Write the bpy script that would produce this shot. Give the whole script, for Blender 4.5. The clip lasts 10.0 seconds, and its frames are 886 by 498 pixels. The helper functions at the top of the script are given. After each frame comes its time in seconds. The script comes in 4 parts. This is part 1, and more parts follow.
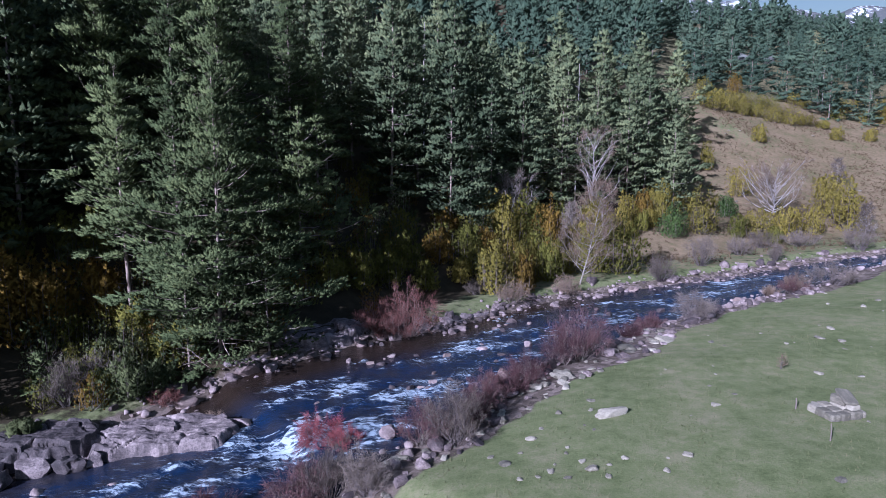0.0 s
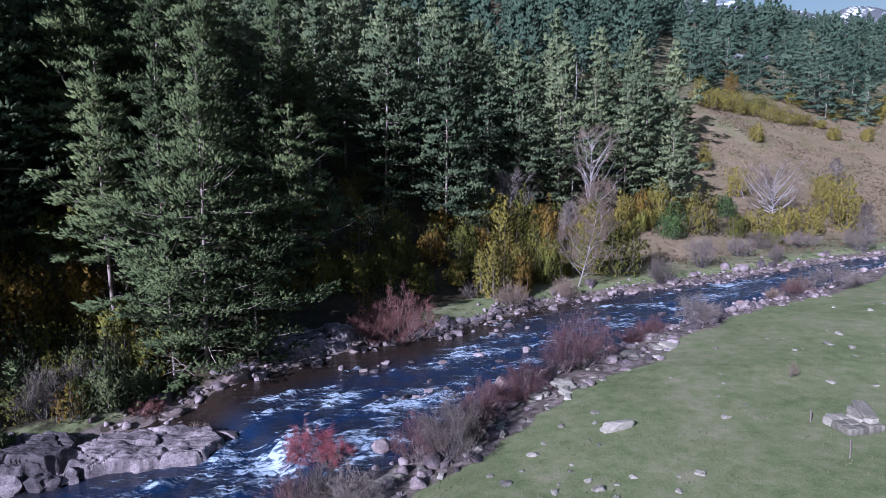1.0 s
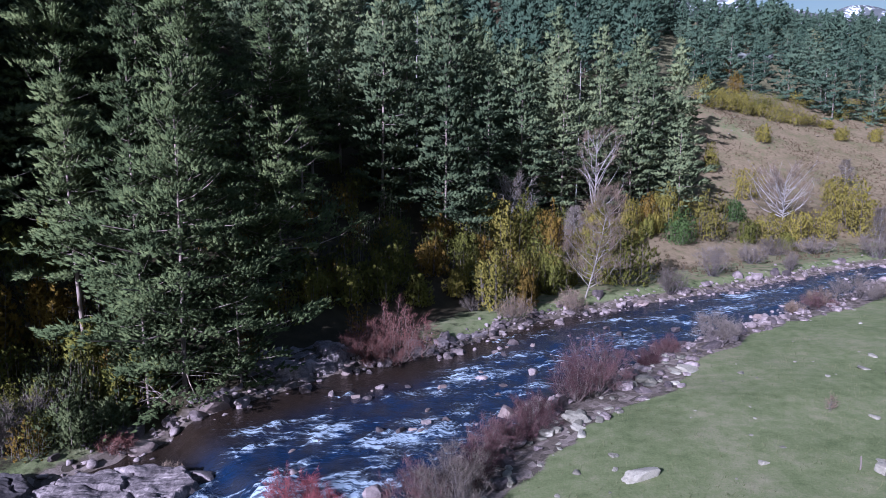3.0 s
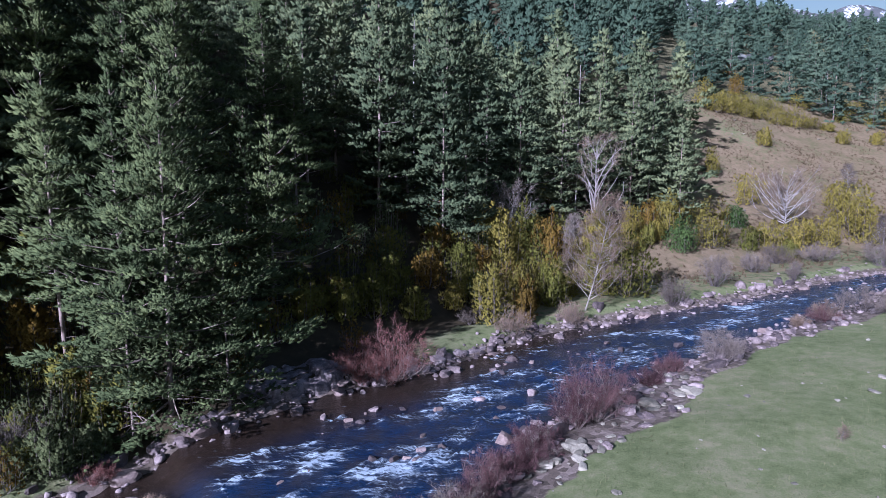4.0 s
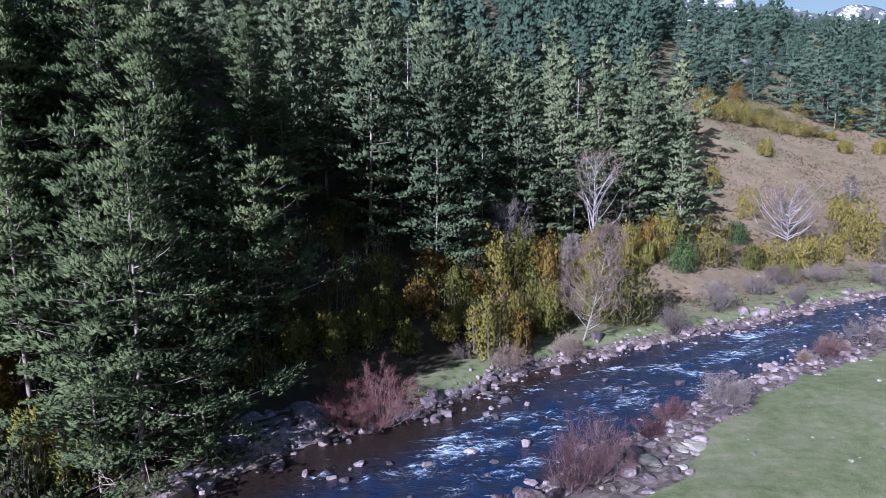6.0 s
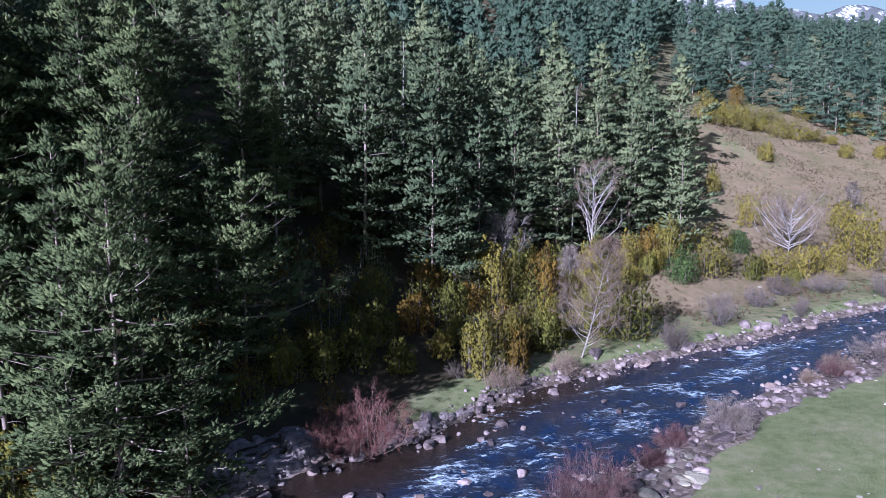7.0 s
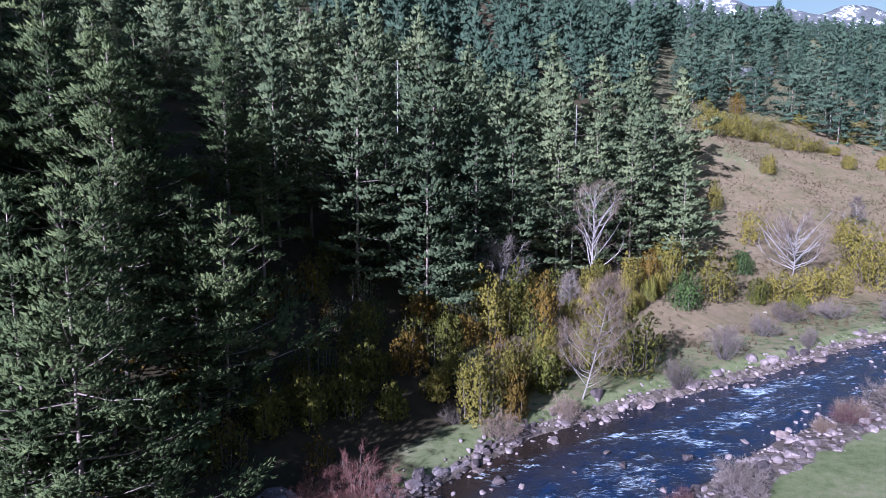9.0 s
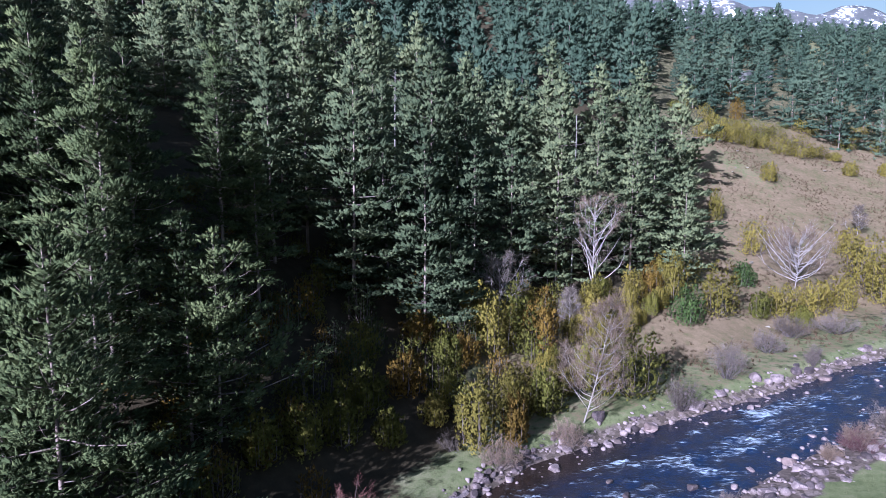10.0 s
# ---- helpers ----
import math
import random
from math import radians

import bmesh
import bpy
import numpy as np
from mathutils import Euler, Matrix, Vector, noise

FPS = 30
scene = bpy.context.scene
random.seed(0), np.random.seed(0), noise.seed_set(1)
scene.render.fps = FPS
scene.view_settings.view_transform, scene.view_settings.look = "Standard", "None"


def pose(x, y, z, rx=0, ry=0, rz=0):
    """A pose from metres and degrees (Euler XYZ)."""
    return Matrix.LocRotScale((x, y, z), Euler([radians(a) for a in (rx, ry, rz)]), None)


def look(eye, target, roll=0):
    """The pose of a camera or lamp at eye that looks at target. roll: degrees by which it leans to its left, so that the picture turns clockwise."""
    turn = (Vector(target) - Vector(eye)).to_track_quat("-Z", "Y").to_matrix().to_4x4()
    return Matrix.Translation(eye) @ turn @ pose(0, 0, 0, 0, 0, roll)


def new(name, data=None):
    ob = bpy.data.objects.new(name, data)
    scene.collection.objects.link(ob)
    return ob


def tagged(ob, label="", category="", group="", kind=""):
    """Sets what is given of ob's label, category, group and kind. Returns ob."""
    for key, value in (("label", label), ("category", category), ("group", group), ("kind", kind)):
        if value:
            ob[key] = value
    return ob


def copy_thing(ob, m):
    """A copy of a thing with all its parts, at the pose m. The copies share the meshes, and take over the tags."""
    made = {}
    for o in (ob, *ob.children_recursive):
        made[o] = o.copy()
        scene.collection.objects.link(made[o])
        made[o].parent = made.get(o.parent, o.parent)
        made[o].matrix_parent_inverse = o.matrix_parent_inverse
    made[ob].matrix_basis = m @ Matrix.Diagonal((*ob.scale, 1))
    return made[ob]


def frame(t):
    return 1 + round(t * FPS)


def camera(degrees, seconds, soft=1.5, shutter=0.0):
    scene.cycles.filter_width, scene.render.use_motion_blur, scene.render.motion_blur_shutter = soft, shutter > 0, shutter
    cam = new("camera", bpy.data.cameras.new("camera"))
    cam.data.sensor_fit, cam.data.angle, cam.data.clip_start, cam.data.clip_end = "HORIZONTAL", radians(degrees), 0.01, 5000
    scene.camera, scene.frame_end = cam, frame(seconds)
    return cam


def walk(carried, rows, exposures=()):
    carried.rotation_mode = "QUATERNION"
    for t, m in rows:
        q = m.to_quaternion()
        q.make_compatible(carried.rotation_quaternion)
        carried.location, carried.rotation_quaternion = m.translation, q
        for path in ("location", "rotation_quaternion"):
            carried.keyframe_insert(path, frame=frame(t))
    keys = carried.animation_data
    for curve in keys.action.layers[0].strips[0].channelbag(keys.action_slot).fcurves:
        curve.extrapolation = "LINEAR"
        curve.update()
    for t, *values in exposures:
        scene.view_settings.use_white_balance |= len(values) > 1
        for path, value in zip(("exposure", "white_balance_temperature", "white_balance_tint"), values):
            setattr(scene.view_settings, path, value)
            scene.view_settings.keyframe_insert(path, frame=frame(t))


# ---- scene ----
cam = camera(72.0, 10.0, soft=0.65)
METRES, EYE, TILT, LEAN, TURN = 20.0, 14.6, -7.0, 0.0, 0.0
ROWS = [
    (0.0, 0.0, 0.0, 0.0, -0.0, -0.0, -0.0),
    (0.5, -0.002, 0.0403, 0.0058, -0.26, -0.02, 0.02),
    (1.0, -0.0033, 0.0856, 0.0128, -0.48, -0.05, 0.03),
    (1.5, -0.0035, 0.134, 0.0198, -0.52, -0.08, 0.03),
    (2.0, -0.0044, 0.1826, 0.0284, -0.55, -0.09, 0.02),
    (3.5, 0.0011, 0.3067, 0.0945, -0.59, -0.13, 0.09),
    (4.0, 0.0093, 0.3397, 0.1268, -0.65, -0.14, 0.11),
    (4.5, 0.0125, 0.3683, 0.163, -0.76, -0.15, 0.12),
    (5.0, 0.0188, 0.3955, 0.1981, -0.75, -0.15, 0.15),
    (5.5, 0.0301, 0.4226, 0.2347, -0.72, -0.16, 0.16),
    (7.0, 0.0664, 0.523, 0.3473, -0.78, -0.18, 0.21),
    (7.5, 0.0736, 0.5571, 0.3872, -0.82, -0.17, 0.23),
    (8.0, 0.0798, 0.5903, 0.4304, -0.87, -0.18, 0.25),
    (8.5, 0.0838, 0.6244, 0.4747, -0.88, -0.19, 0.27),
    (9.0, 0.0875, 0.6565, 0.5212, -0.93, -0.22, 0.26),
    (9.5, 0.09, 0.6892, 0.5671, -1.05, -0.21, 0.3),
    (10.0, 0.0914, 0.7206, 0.6142, -1.06, -0.21, 0.31),
]
walk(cam, [(t, pose(0, 0, EYE, TILT, LEAN, TURN) @ pose(METRES * x, METRES * y, METRES * z, 90 + pitch, roll, yaw)) for t, x, y, z, yaw, pitch, roll in ROWS],
     exposures=((0.0, 0.80, 4690, 28.0), (10.0, 1.23, 4690, 28.5)))

# ---- world, sun ----
SUN_TO = Vector((0.60, 0.80, -0.45)).normalized()
world = bpy.data.worlds.new("world")
scene.world = world
world.use_nodes = True
wt = world.node_tree
sky = wt.nodes.new("ShaderNodeTexSky")
sky.sky_type, sky.sun_disc = "NISHITA", False
sky.sun_elevation, sky.sun_rotation = math.asin(-SUN_TO.z), math.atan2(-SUN_TO.x, -SUN_TO.y)
sky.altitude, sky.air_density, sky.dust_density, sky.ozone_density = 1200, 2.2, 5.0, 1.0
wt.nodes["Background"].inputs["Strength"].default_value = 0.046
wt.links.new(sky.outputs[0], wt.nodes["Background"].inputs[0])
sun = new("sun", bpy.data.lights.new("sun", "SUN"))
sun.data.energy, sun.data.angle, sun.data.color = 6.7, radians(0.53), (1.0, 0.90, 0.80)
sun.matrix_world = look((-60, -60, 80), Vector((-60, -60, 80)) + SUN_TO)

# ---- materials ----
def material(name):
    m = bpy.data.materials.new(name)
    m.use_nodes = True
    nt = m.node_tree
    return m, nt, nt.nodes["Principled BSDF"]


def noise_node(nt, scale, detail=4.0, rough=0.6, stretch=None, space="Object"):
    tex = nt.nodes.new("ShaderNodeTexNoise")
    tex.inputs["Scale"].default_value = scale
    tex.inputs["Detail"].default_value, tex.inputs["Roughness"].default_value = detail, rough
    co = nt.nodes.new("ShaderNodeTexCoord") if space == "Object" else nt.nodes.new("ShaderNodeNewGeometry")
    out = co.outputs["Object"] if space == "Object" else co.outputs["Position"]
    if stretch:
        mp = nt.nodes.new("ShaderNodeMapping")
        mp.inputs["Rotation"].default_value = (0, 0, stretch[3])
        mp.inputs["Scale"].default_value = stretch[:3]
        nt.links.new(out, mp.inputs[0])
        out = mp.outputs[0]
    nt.links.new(out, tex.inputs["Vector"])
    return tex.outputs["Fac"]


def ramp(nt, fac, *stops):
    r = nt.nodes.new("ShaderNodeValToRGB")
    el = r.color_ramp.elements
    while len(el) < len(stops):
        el.new(0.5)
    for e, (p, c) in zip(el, stops):
        e.position = p
        e.color = (*c, 1) if len(c) == 3 else c
    nt.links.new(fac, r.inputs[0])
    return r.outputs[0]


def blend(nt, fac, a, b, how="MIX"):
    mx = nt.nodes.new("ShaderNodeMix")
    mx.data_type, mx.blend_type = "RGBA", how
    for sock, v in ((mx.inputs[0], fac), (mx.inputs[6], a), (mx.inputs[7], b)):
        if isinstance(v, (int, float)):
            sock.default_value = v
        elif isinstance(v, tuple):
            sock.default_value = (*v, 1)
        else:
            nt.links.new(v, sock)
    return mx.outputs[2]


def maths(nt, op, a, b=0.0, clamp=False):
    n = nt.nodes.new("ShaderNodeMath")
    n.operation, n.use_clamp = op, clamp
    for sock, v in zip(n.inputs, (a, b)):
        if isinstance(v, (int, float)):
            sock.default_value = v
        else:
            nt.links.new(v, sock)
    return n.outputs[0]


def bump(nt, bsdf, fac, strength, distance):
    b = nt.nodes.new("ShaderNodeBump")
    b.inputs["Strength"].default_value, b.inputs["Distance"].default_value = strength, distance
    nt.links.new(fac, b.inputs["Height"])
    nt.links.new(b.outputs[0], bsdf.inputs["Normal"])


def attribute(nt, name):
    a = nt.nodes.new("ShaderNodeAttribute")
    a.attribute_name = name
    return a


def leaf_material(name, dark, mid, light, patch=0.5, see_through=0.25, grain=0.30):
    """Foliage: varied blade by blade, clump by clump and plant by plant."""
    m, nt, bsdf = material(name)
    geo = nt.nodes.new("ShaderNodeNewGeometry")
    info = nt.nodes.new("ShaderNodeObjectInfo")
    clump = noise_node(nt, patch, 3.0, 0.6)
    v = maths(nt, "ADD", maths(nt, "ADD", maths(nt, "MULTIPLY", geo.outputs["Random Per Island"], grain), 0.5 * (0.45 - grain)), maths(nt, "MULTIPLY", clump, 0.75))
    v = maths(nt, "ADD", v, maths(nt, "MULTIPLY", maths(nt, "SUBTRACT", info.outputs["Random"], 0.5), 0.35))
    col = ramp(nt, v, (0.2, dark), (0.55, mid), (0.95, light))
    nt.links.new(col, bsdf.inputs["Base Color"])
    bsdf.inputs["Roughness"].default_value = 0.8
    bsdf.inputs["Specular IOR Level"].default_value = 0.04
    bump(nt, bsdf, noise_node(nt, 16.0, 2.0, 0.6), 0.8, 0.08)
    tr = nt.nodes.new("ShaderNodeBsdfTranslucent")
    nt.links.new(col, tr.inputs[0])
    ms = nt.nodes.new("ShaderNodeMixShader")
    ms.inputs[0].default_value = see_through
    nt.links.new(bsdf.outputs[0], ms.inputs[1])
    nt.links.new(tr.outputs[0], ms.inputs[2])
    nt.links.new(ms.outputs[0], nt.nodes["Material Output"].inputs[0])
    return m


def bark_material(name, a, b, scale=3.0):
    m, nt, bsdf = material(name)
    f = noise_node(nt, scale, 5.0, 0.7, (1, 1, 0.25, 0))
    nt.links.new(ramp(nt, f, (0.3, a), (0.7, b)), bsdf.inputs["Base Color"])
    bsdf.inputs["Roughness"].default_value = 0.85
    bump(nt, bsdf, f, 0.6, 0.03)
    return m


PINE = leaf_material("pine_needles", (0.019, 0.029, 0.016), (0.064, 0.083, 0.042), (0.145, 0.163, 0.077), 0.35, 0.06, 0.34)
# near pines: yellower needles, tone and translucency lifted to brighten the crowns
PINE_NEAR = leaf_material("near_pine_needles", (0.021, 0.031, 0.014), (0.066, 0.086, 0.036), (0.142, 0.166, 0.066), 0.35, 0.10, 0.34)
# pines uphill: distance haze put into the tone, bluer and darker
PINE_HAZE = leaf_material("hazy_pine_needles", (0.018, 0.033, 0.023), (0.044, 0.067, 0.043), (0.090, 0.120, 0.072), 0.2, 0.06, 0.2)
BOX_YELLOW = leaf_material("yellow_box_leaves", (0.044, 0.042, 0.010), (0.155, 0.134, 0.027), (0.265, 0.215, 0.044), 0.9, 0.25, 0.12)
BOX_ORANGE = leaf_material("rusty_box_leaves", (0.048, 0.034, 0.009), (0.140, 0.092, 0.018), (0.24, 0.158, 0.030), 0.9, 0.25, 0.12)
BOX_GREEN = leaf_material("olive_box_leaves", (0.038, 0.043, 0.010), (0.108, 0.109, 0.022), (0.19, 0.172, 0.034), 0.9, 0.25, 0.12)
FRESH = leaf_material("green_leaves", (0.025, 0.045, 0.014), (0.06, 0.095, 0.028), (0.10, 0.145, 0.04), 0.9)
JUNIPER = leaf_material("grey_green_needles", (0.022, 0.032, 0.013), (0.066, 0.080, 0.032), (0.14, 0.155, 0.070), 0.9)
TURF = leaf_material("turf_blades", (0.062, 0.076, 0.030), (0.106, 0.116, 0.052), (0.160, 0.144, 0.080), 0.3)
HEATH = leaf_material("heath_tufts", (0.06, 0.05, 0.025), (0.125, 0.09, 0.055), (0.20, 0.155, 0.10), 0.25)
BARK_PINE = bark_material("pine_bark", (0.09, 0.068, 0.055), (0.29, 0.23, 0.195))
BARK_GREY = bark_material("pale_bark", (0.14, 0.125, 0.115), (0.36, 0.33, 0.31), 5)
BARK_TAN = bark_material("birch_bark", (0.10, 0.088, 0.074), (0.27, 0.240, 0.205), 5)
BARK_ASH = bark_material("ash_grey_bark", (0.055, 0.045, 0.044), (0.15, 0.125, 0.12), 5)
BARK_DARK = bark_material("dark_bark", (0.07, 0.055, 0.045), (0.17, 0.14, 0.12), 5)
TWIG_RED = leaf_material("red_twigs", (0.060, 0.029, 0.026), (0.130, 0.060, 0.051), (0.21, 0.105, 0.088), 0.8, 0.0)
TWIG_SCARLET = leaf_material("scarlet_twigs", (0.10, 0.030, 0.033), (0.185, 0.052, 0.056), (0.26, 0.09, 0.092), 0.8, 0.0)
TWIG_PURPLE = leaf_material("purple_twigs", (0.036, 0.019, 0.020), (0.072, 0.038, 0.039), (0.13, 0.076, 0.072), 0.8, 0.0)
TWIG_ROSE = leaf_material("rose_brown_twigs", (0.078, 0.056, 0.040), (0.148, 0.110, 0.078), (0.23, 0.175, 0.130), 0.8, 0.0)
TWIG_GREY = leaf_material("grey_twigs", (0.048, 0.040, 0.032), (0.104, 0.086, 0.070), (0.20, 0.168, 0.142), 0.8, 0.0)
TWIG_TAN = leaf_material("tan_twigs", (0.085, 0.060, 0.044), (0.16, 0.118, 0.085), (0.26, 0.20, 0.15), 0.8, 0.0)


def rock_material(name, a, b, c):
    m, nt, bsdf = material(name)
    big, fine = noise_node(nt, 0.9, 6.0, 0.65), noise_node(nt, 9.0, 6.0, 0.7)
    info = nt.nodes.new("ShaderNodeObjectInfo")
    v = maths(nt, "ADD", maths(nt, "MULTIPLY", big, 0.6), maths(nt, "MULTIPLY", fine, 0.4))
    v = maths(nt, "ADD", v, maths(nt, "MULTIPLY", maths(nt, "SUBTRACT", info.outputs["Random"], 0.5), 0.28))
    col = ramp(nt, v, (0.38, a), (0.52, b), (0.68, c))
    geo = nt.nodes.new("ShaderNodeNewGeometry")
    # concave creases are multiplied darker
    crease_tone = ramp(nt, geo.outputs["Pointiness"], (0.42, (0.45, 0.43, 0.42)), (0.5, (1, 1, 1)))
    nt.links.new(blend(nt, 1.0, col, crease_tone, "MULTIPLY"), bsdf.inputs["Base Color"])
    bsdf.inputs["Roughness"].default_value = 0.8
    bump(nt, bsdf, fine, 0.7, 0.06)
    return m


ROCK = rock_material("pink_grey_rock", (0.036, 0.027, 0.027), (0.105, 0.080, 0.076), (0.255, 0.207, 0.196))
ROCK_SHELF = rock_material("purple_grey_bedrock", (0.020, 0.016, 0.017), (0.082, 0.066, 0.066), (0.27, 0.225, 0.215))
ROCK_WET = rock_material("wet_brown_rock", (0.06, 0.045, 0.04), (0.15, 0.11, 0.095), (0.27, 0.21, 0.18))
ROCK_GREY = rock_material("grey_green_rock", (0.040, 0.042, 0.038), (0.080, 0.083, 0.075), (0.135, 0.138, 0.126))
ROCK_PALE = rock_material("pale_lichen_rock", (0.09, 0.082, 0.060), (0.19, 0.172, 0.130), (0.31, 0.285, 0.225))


def ground_material():
    m, nt, bsdf = material("ground_cover")
    z = attribute(nt, "zone")
    sep = nt.nodes.new("ShaderNodeSeparateColor")
    nt.links.new(z.outputs["Color"], sep.inputs[0])
    big = noise_node(nt, 0.16, 5.0, 0.6)
    mid = noise_node(nt, 1.1, 5.0, 0.65)
    fine = noise_node(nt, 9.0, 4.0, 0.7)
    mixn = maths(nt, "ADD", maths(nt, "MULTIPLY", big, 0.36), maths(nt, "ADD", maths(nt, "MULTIPLY", mid, 0.39), maths(nt, "MULTIPLY", fine, 0.25)))
    grass = ramp(nt, mixn, (0.37, (0.066, 0.084, 0.030)), (0.49, (0.118, 0.134, 0.058)), (0.63, (0.190, 0.176, 0.104)))
    heath = ramp(nt, mixn, (0.40, (0.085, 0.088, 0.036)), (0.49, (0.135, 0.104, 0.060)), (0.66, (0.20, 0.152, 0.095)))
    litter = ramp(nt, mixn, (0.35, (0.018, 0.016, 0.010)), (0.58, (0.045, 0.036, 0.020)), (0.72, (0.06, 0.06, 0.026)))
    stones = nt.nodes.new("ShaderNodeTexVoronoi")
    stones.inputs["Scale"].default_value = 2.6
    co = nt.nodes.new("ShaderNodeTexCoord")
    nt.links.new(co.outputs["Object"], stones.inputs["Vector"])
    gravel = ramp(nt, maths(nt, "ADD", maths(nt, "MULTIPLY", stones.outputs["Color"], 0.5), maths(nt, "MULTIPLY", fine, 0.5)),
                  (0.25, (0.040, 0.034, 0.024)), (0.5, (0.105, 0.084, 0.068)), (0.75, (0.21, 0.172, 0.150)))
    edge = maths(nt, "MULTIPLY", maths(nt, "SUBTRACT", mid, 0.5), 0.9)

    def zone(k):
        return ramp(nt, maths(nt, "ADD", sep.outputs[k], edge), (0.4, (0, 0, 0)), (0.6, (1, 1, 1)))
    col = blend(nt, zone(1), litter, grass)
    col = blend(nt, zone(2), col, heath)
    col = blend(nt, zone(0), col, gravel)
    nt.links.new(col, bsdf.inputs["Base Color"])
    bsdf.inputs["Roughness"].default_value = 0.95
    bsdf.inputs["Specular IOR Level"].default_value = 0.1
    bump(nt, bsdf, mixn, 0.7, 0.16)
    return m


GROUND = ground_material()


def water_material():
    m, nt, bsdf = material("stream_water")
    flow = (0.75, 1.3, 1.0, -0.42)
    chop = noise_node(nt, 1.5, 5.0, 0.6, flow)
    ripple = noise_node(nt, 4.5, 3.0, 0.6, flow)
    lace = noise_node(nt, 2.2, 9.0, 0.72, (0.55, 1.8, 1.0, -0.42))
    f = attribute(nt, "foam").outputs["Fac"]
    v = maths(nt, "ADD", f, maths(nt, "MULTIPLY", maths(nt, "SUBTRACT", lace, 0.5), 3.2))
    v = maths(nt, "ADD", v, maths(nt, "MULTIPLY", maths(nt, "SUBTRACT", noise_node(nt, 0.55, 2.0, 0.5, flow), 0.5), 0.9))
    streak = noise_node(nt, 1.5, 7.0, 0.70, (0.36, 2.0, 1.0, -0.42))
    broad = noise_node(nt, 0.16, 2.0, 0.5, flow)
    v = maths(nt, "ADD", v, maths(nt, "MULTIPLY", maths(nt, "SUBTRACT", maths(nt, "ADD", streak, maths(nt, "MULTIPLY", broad, 0.35)), 0.68), 2.6))
    foam = ramp(nt, v, (0.50, (0, 0, 0)), (0.85, (0.22, 0.22, 0.22)), (1.0, (0.78, 0.78, 0.78)))
    bed = noise_node(nt, 0.5, 4.0, 0.6)
    body = ramp(nt, bed, (0.35, (0.006, 0.016, 0.042)), (0.65, (0.018, 0.020, 0.028)))
    # brown bed tone that also carries the shade along the left bank
    body = blend(nt, attribute(nt, "shade_brown").outputs["Fac"], body, (0.016, 0.011, 0.008))
    nt.links.new(body, bsdf.inputs["Base Color"])
    bsdf.inputs["Roughness"].default_value, bsdf.inputs["IOR"].default_value = 0.12, 1.33
    fine = noise_node(nt, 11.0, 3.0, 0.6, flow)
    height = maths(nt, "ADD", maths(nt, "ADD", chop, maths(nt, "MULTIPLY", ripple, 0.4)), maths(nt, "MULTIPLY", fine, 0.14))
    bump(nt, bsdf, height, 1.0, 0.12)
    white = nt.nodes.new("ShaderNodeBsdfPrincipled")
    white.inputs["Base Color"].default_value = (0.44, 0.53, 0.61, 1)
    white.inputs["Roughness"].default_value = 0.6
    b = nt.nodes.new("ShaderNodeBump")
    b.inputs["Strength"].default_value, b.inputs["Distance"].default_value = 0.7, 0.25
    nt.links.new(lace, b.inputs["Height"])
    nt.links.new(b.outputs[0], white.inputs["Normal"])
    ms = nt.nodes.new("ShaderNodeMixShader")
    nt.links.new(foam, ms.inputs[0])
    nt.links.new(bsdf.outputs[0], ms.inputs[1])
    nt.links.new(white.outputs[0], ms.inputs[2])
    nt.links.new(ms.outputs[0], nt.nodes["Material Output"].inputs[0])
    return m


WATER = water_material()


def mountain_material():
    m, nt, bsdf = material("snowy_mountain")
    f = noise_node(nt, 0.012, 8.0, 0.65)
    g = noise_node(nt, 0.05, 6.0, 0.65)
    v = maths(nt, "ADD", maths(nt, "MULTIPLY", f, 0.55), maths(nt, "MULTIPLY", g, 0.45))
    nt.links.new(ramp(nt, v, (0.47, (0.060, 0.066, 0.068)), (0.53, (0.105, 0.108, 0.108)), (0.56, (0.50, 0.55, 0.60))), bsdf.inputs["Base Color"])
    bsdf.inputs["Roughness"].default_value = 0.9
    return m


MOUNTAIN = mountain_material()

# ---- the lie of the land ----
# banks of the river: y of the waterline along x, left side (wooded) and right side (meadow)
LEFT_X = (-200, -80, -40, -25, -19, -15, -11, -7, 0, 4, 10, 17, 22, 31, 39, 49, 60, 90, 160, 400)
LEFT_Y = (-40, 2, 21, 31.5, 37.5, 42.5, 46.6, 50.5, 54, 58, 63.5, 67.2, 69.8, 73.6, 77.5, 83, 88, 100, 120, 160)
RIGHT_X = (-200, -80, -40, -12, -6, -2.8, 0.5, 4.5, 7.5, 14.6, 21.6, 29, 40, 52, 63, 90, 160, 400)
RIGHT_Y = (-75, -25, 3, 21.5, 26.5, 30, 34.5, 40, 44.3, 50, 55.8, 61, 67, 77, 83.5, 93.5, 112, 150)


def bank_left(x):
    return float(np.interp(x, LEFT_X, LEFT_Y))


def bank_right(x):
    return float(np.interp(x, RIGHT_X, RIGHT_Y))


def smooth(a, b, v):
    v = min(max((v - a) / (b - a), 0.0), 1.0)
    return v * v * (3 - 2 * v)


def n2(x, y, size, seed=0.0):
    return noise.noise((x / size + seed * 7.31, y / size - seed * 3.17, seed))


def water_level(x, y):
    """The stream falls towards the lower left, with one cascade beside the rock shelf."""
    s = 0.92 * x + 0.39 * y
    level = 0.1 + 0.03 * (min(max(s, -60), 140) - 9.7)
    over = (0.77 * (x + 9.0) + 0.64 * (y - 34.0))
    return level - 0.75 * (1 - smooth(-1.4, 0.4, over))


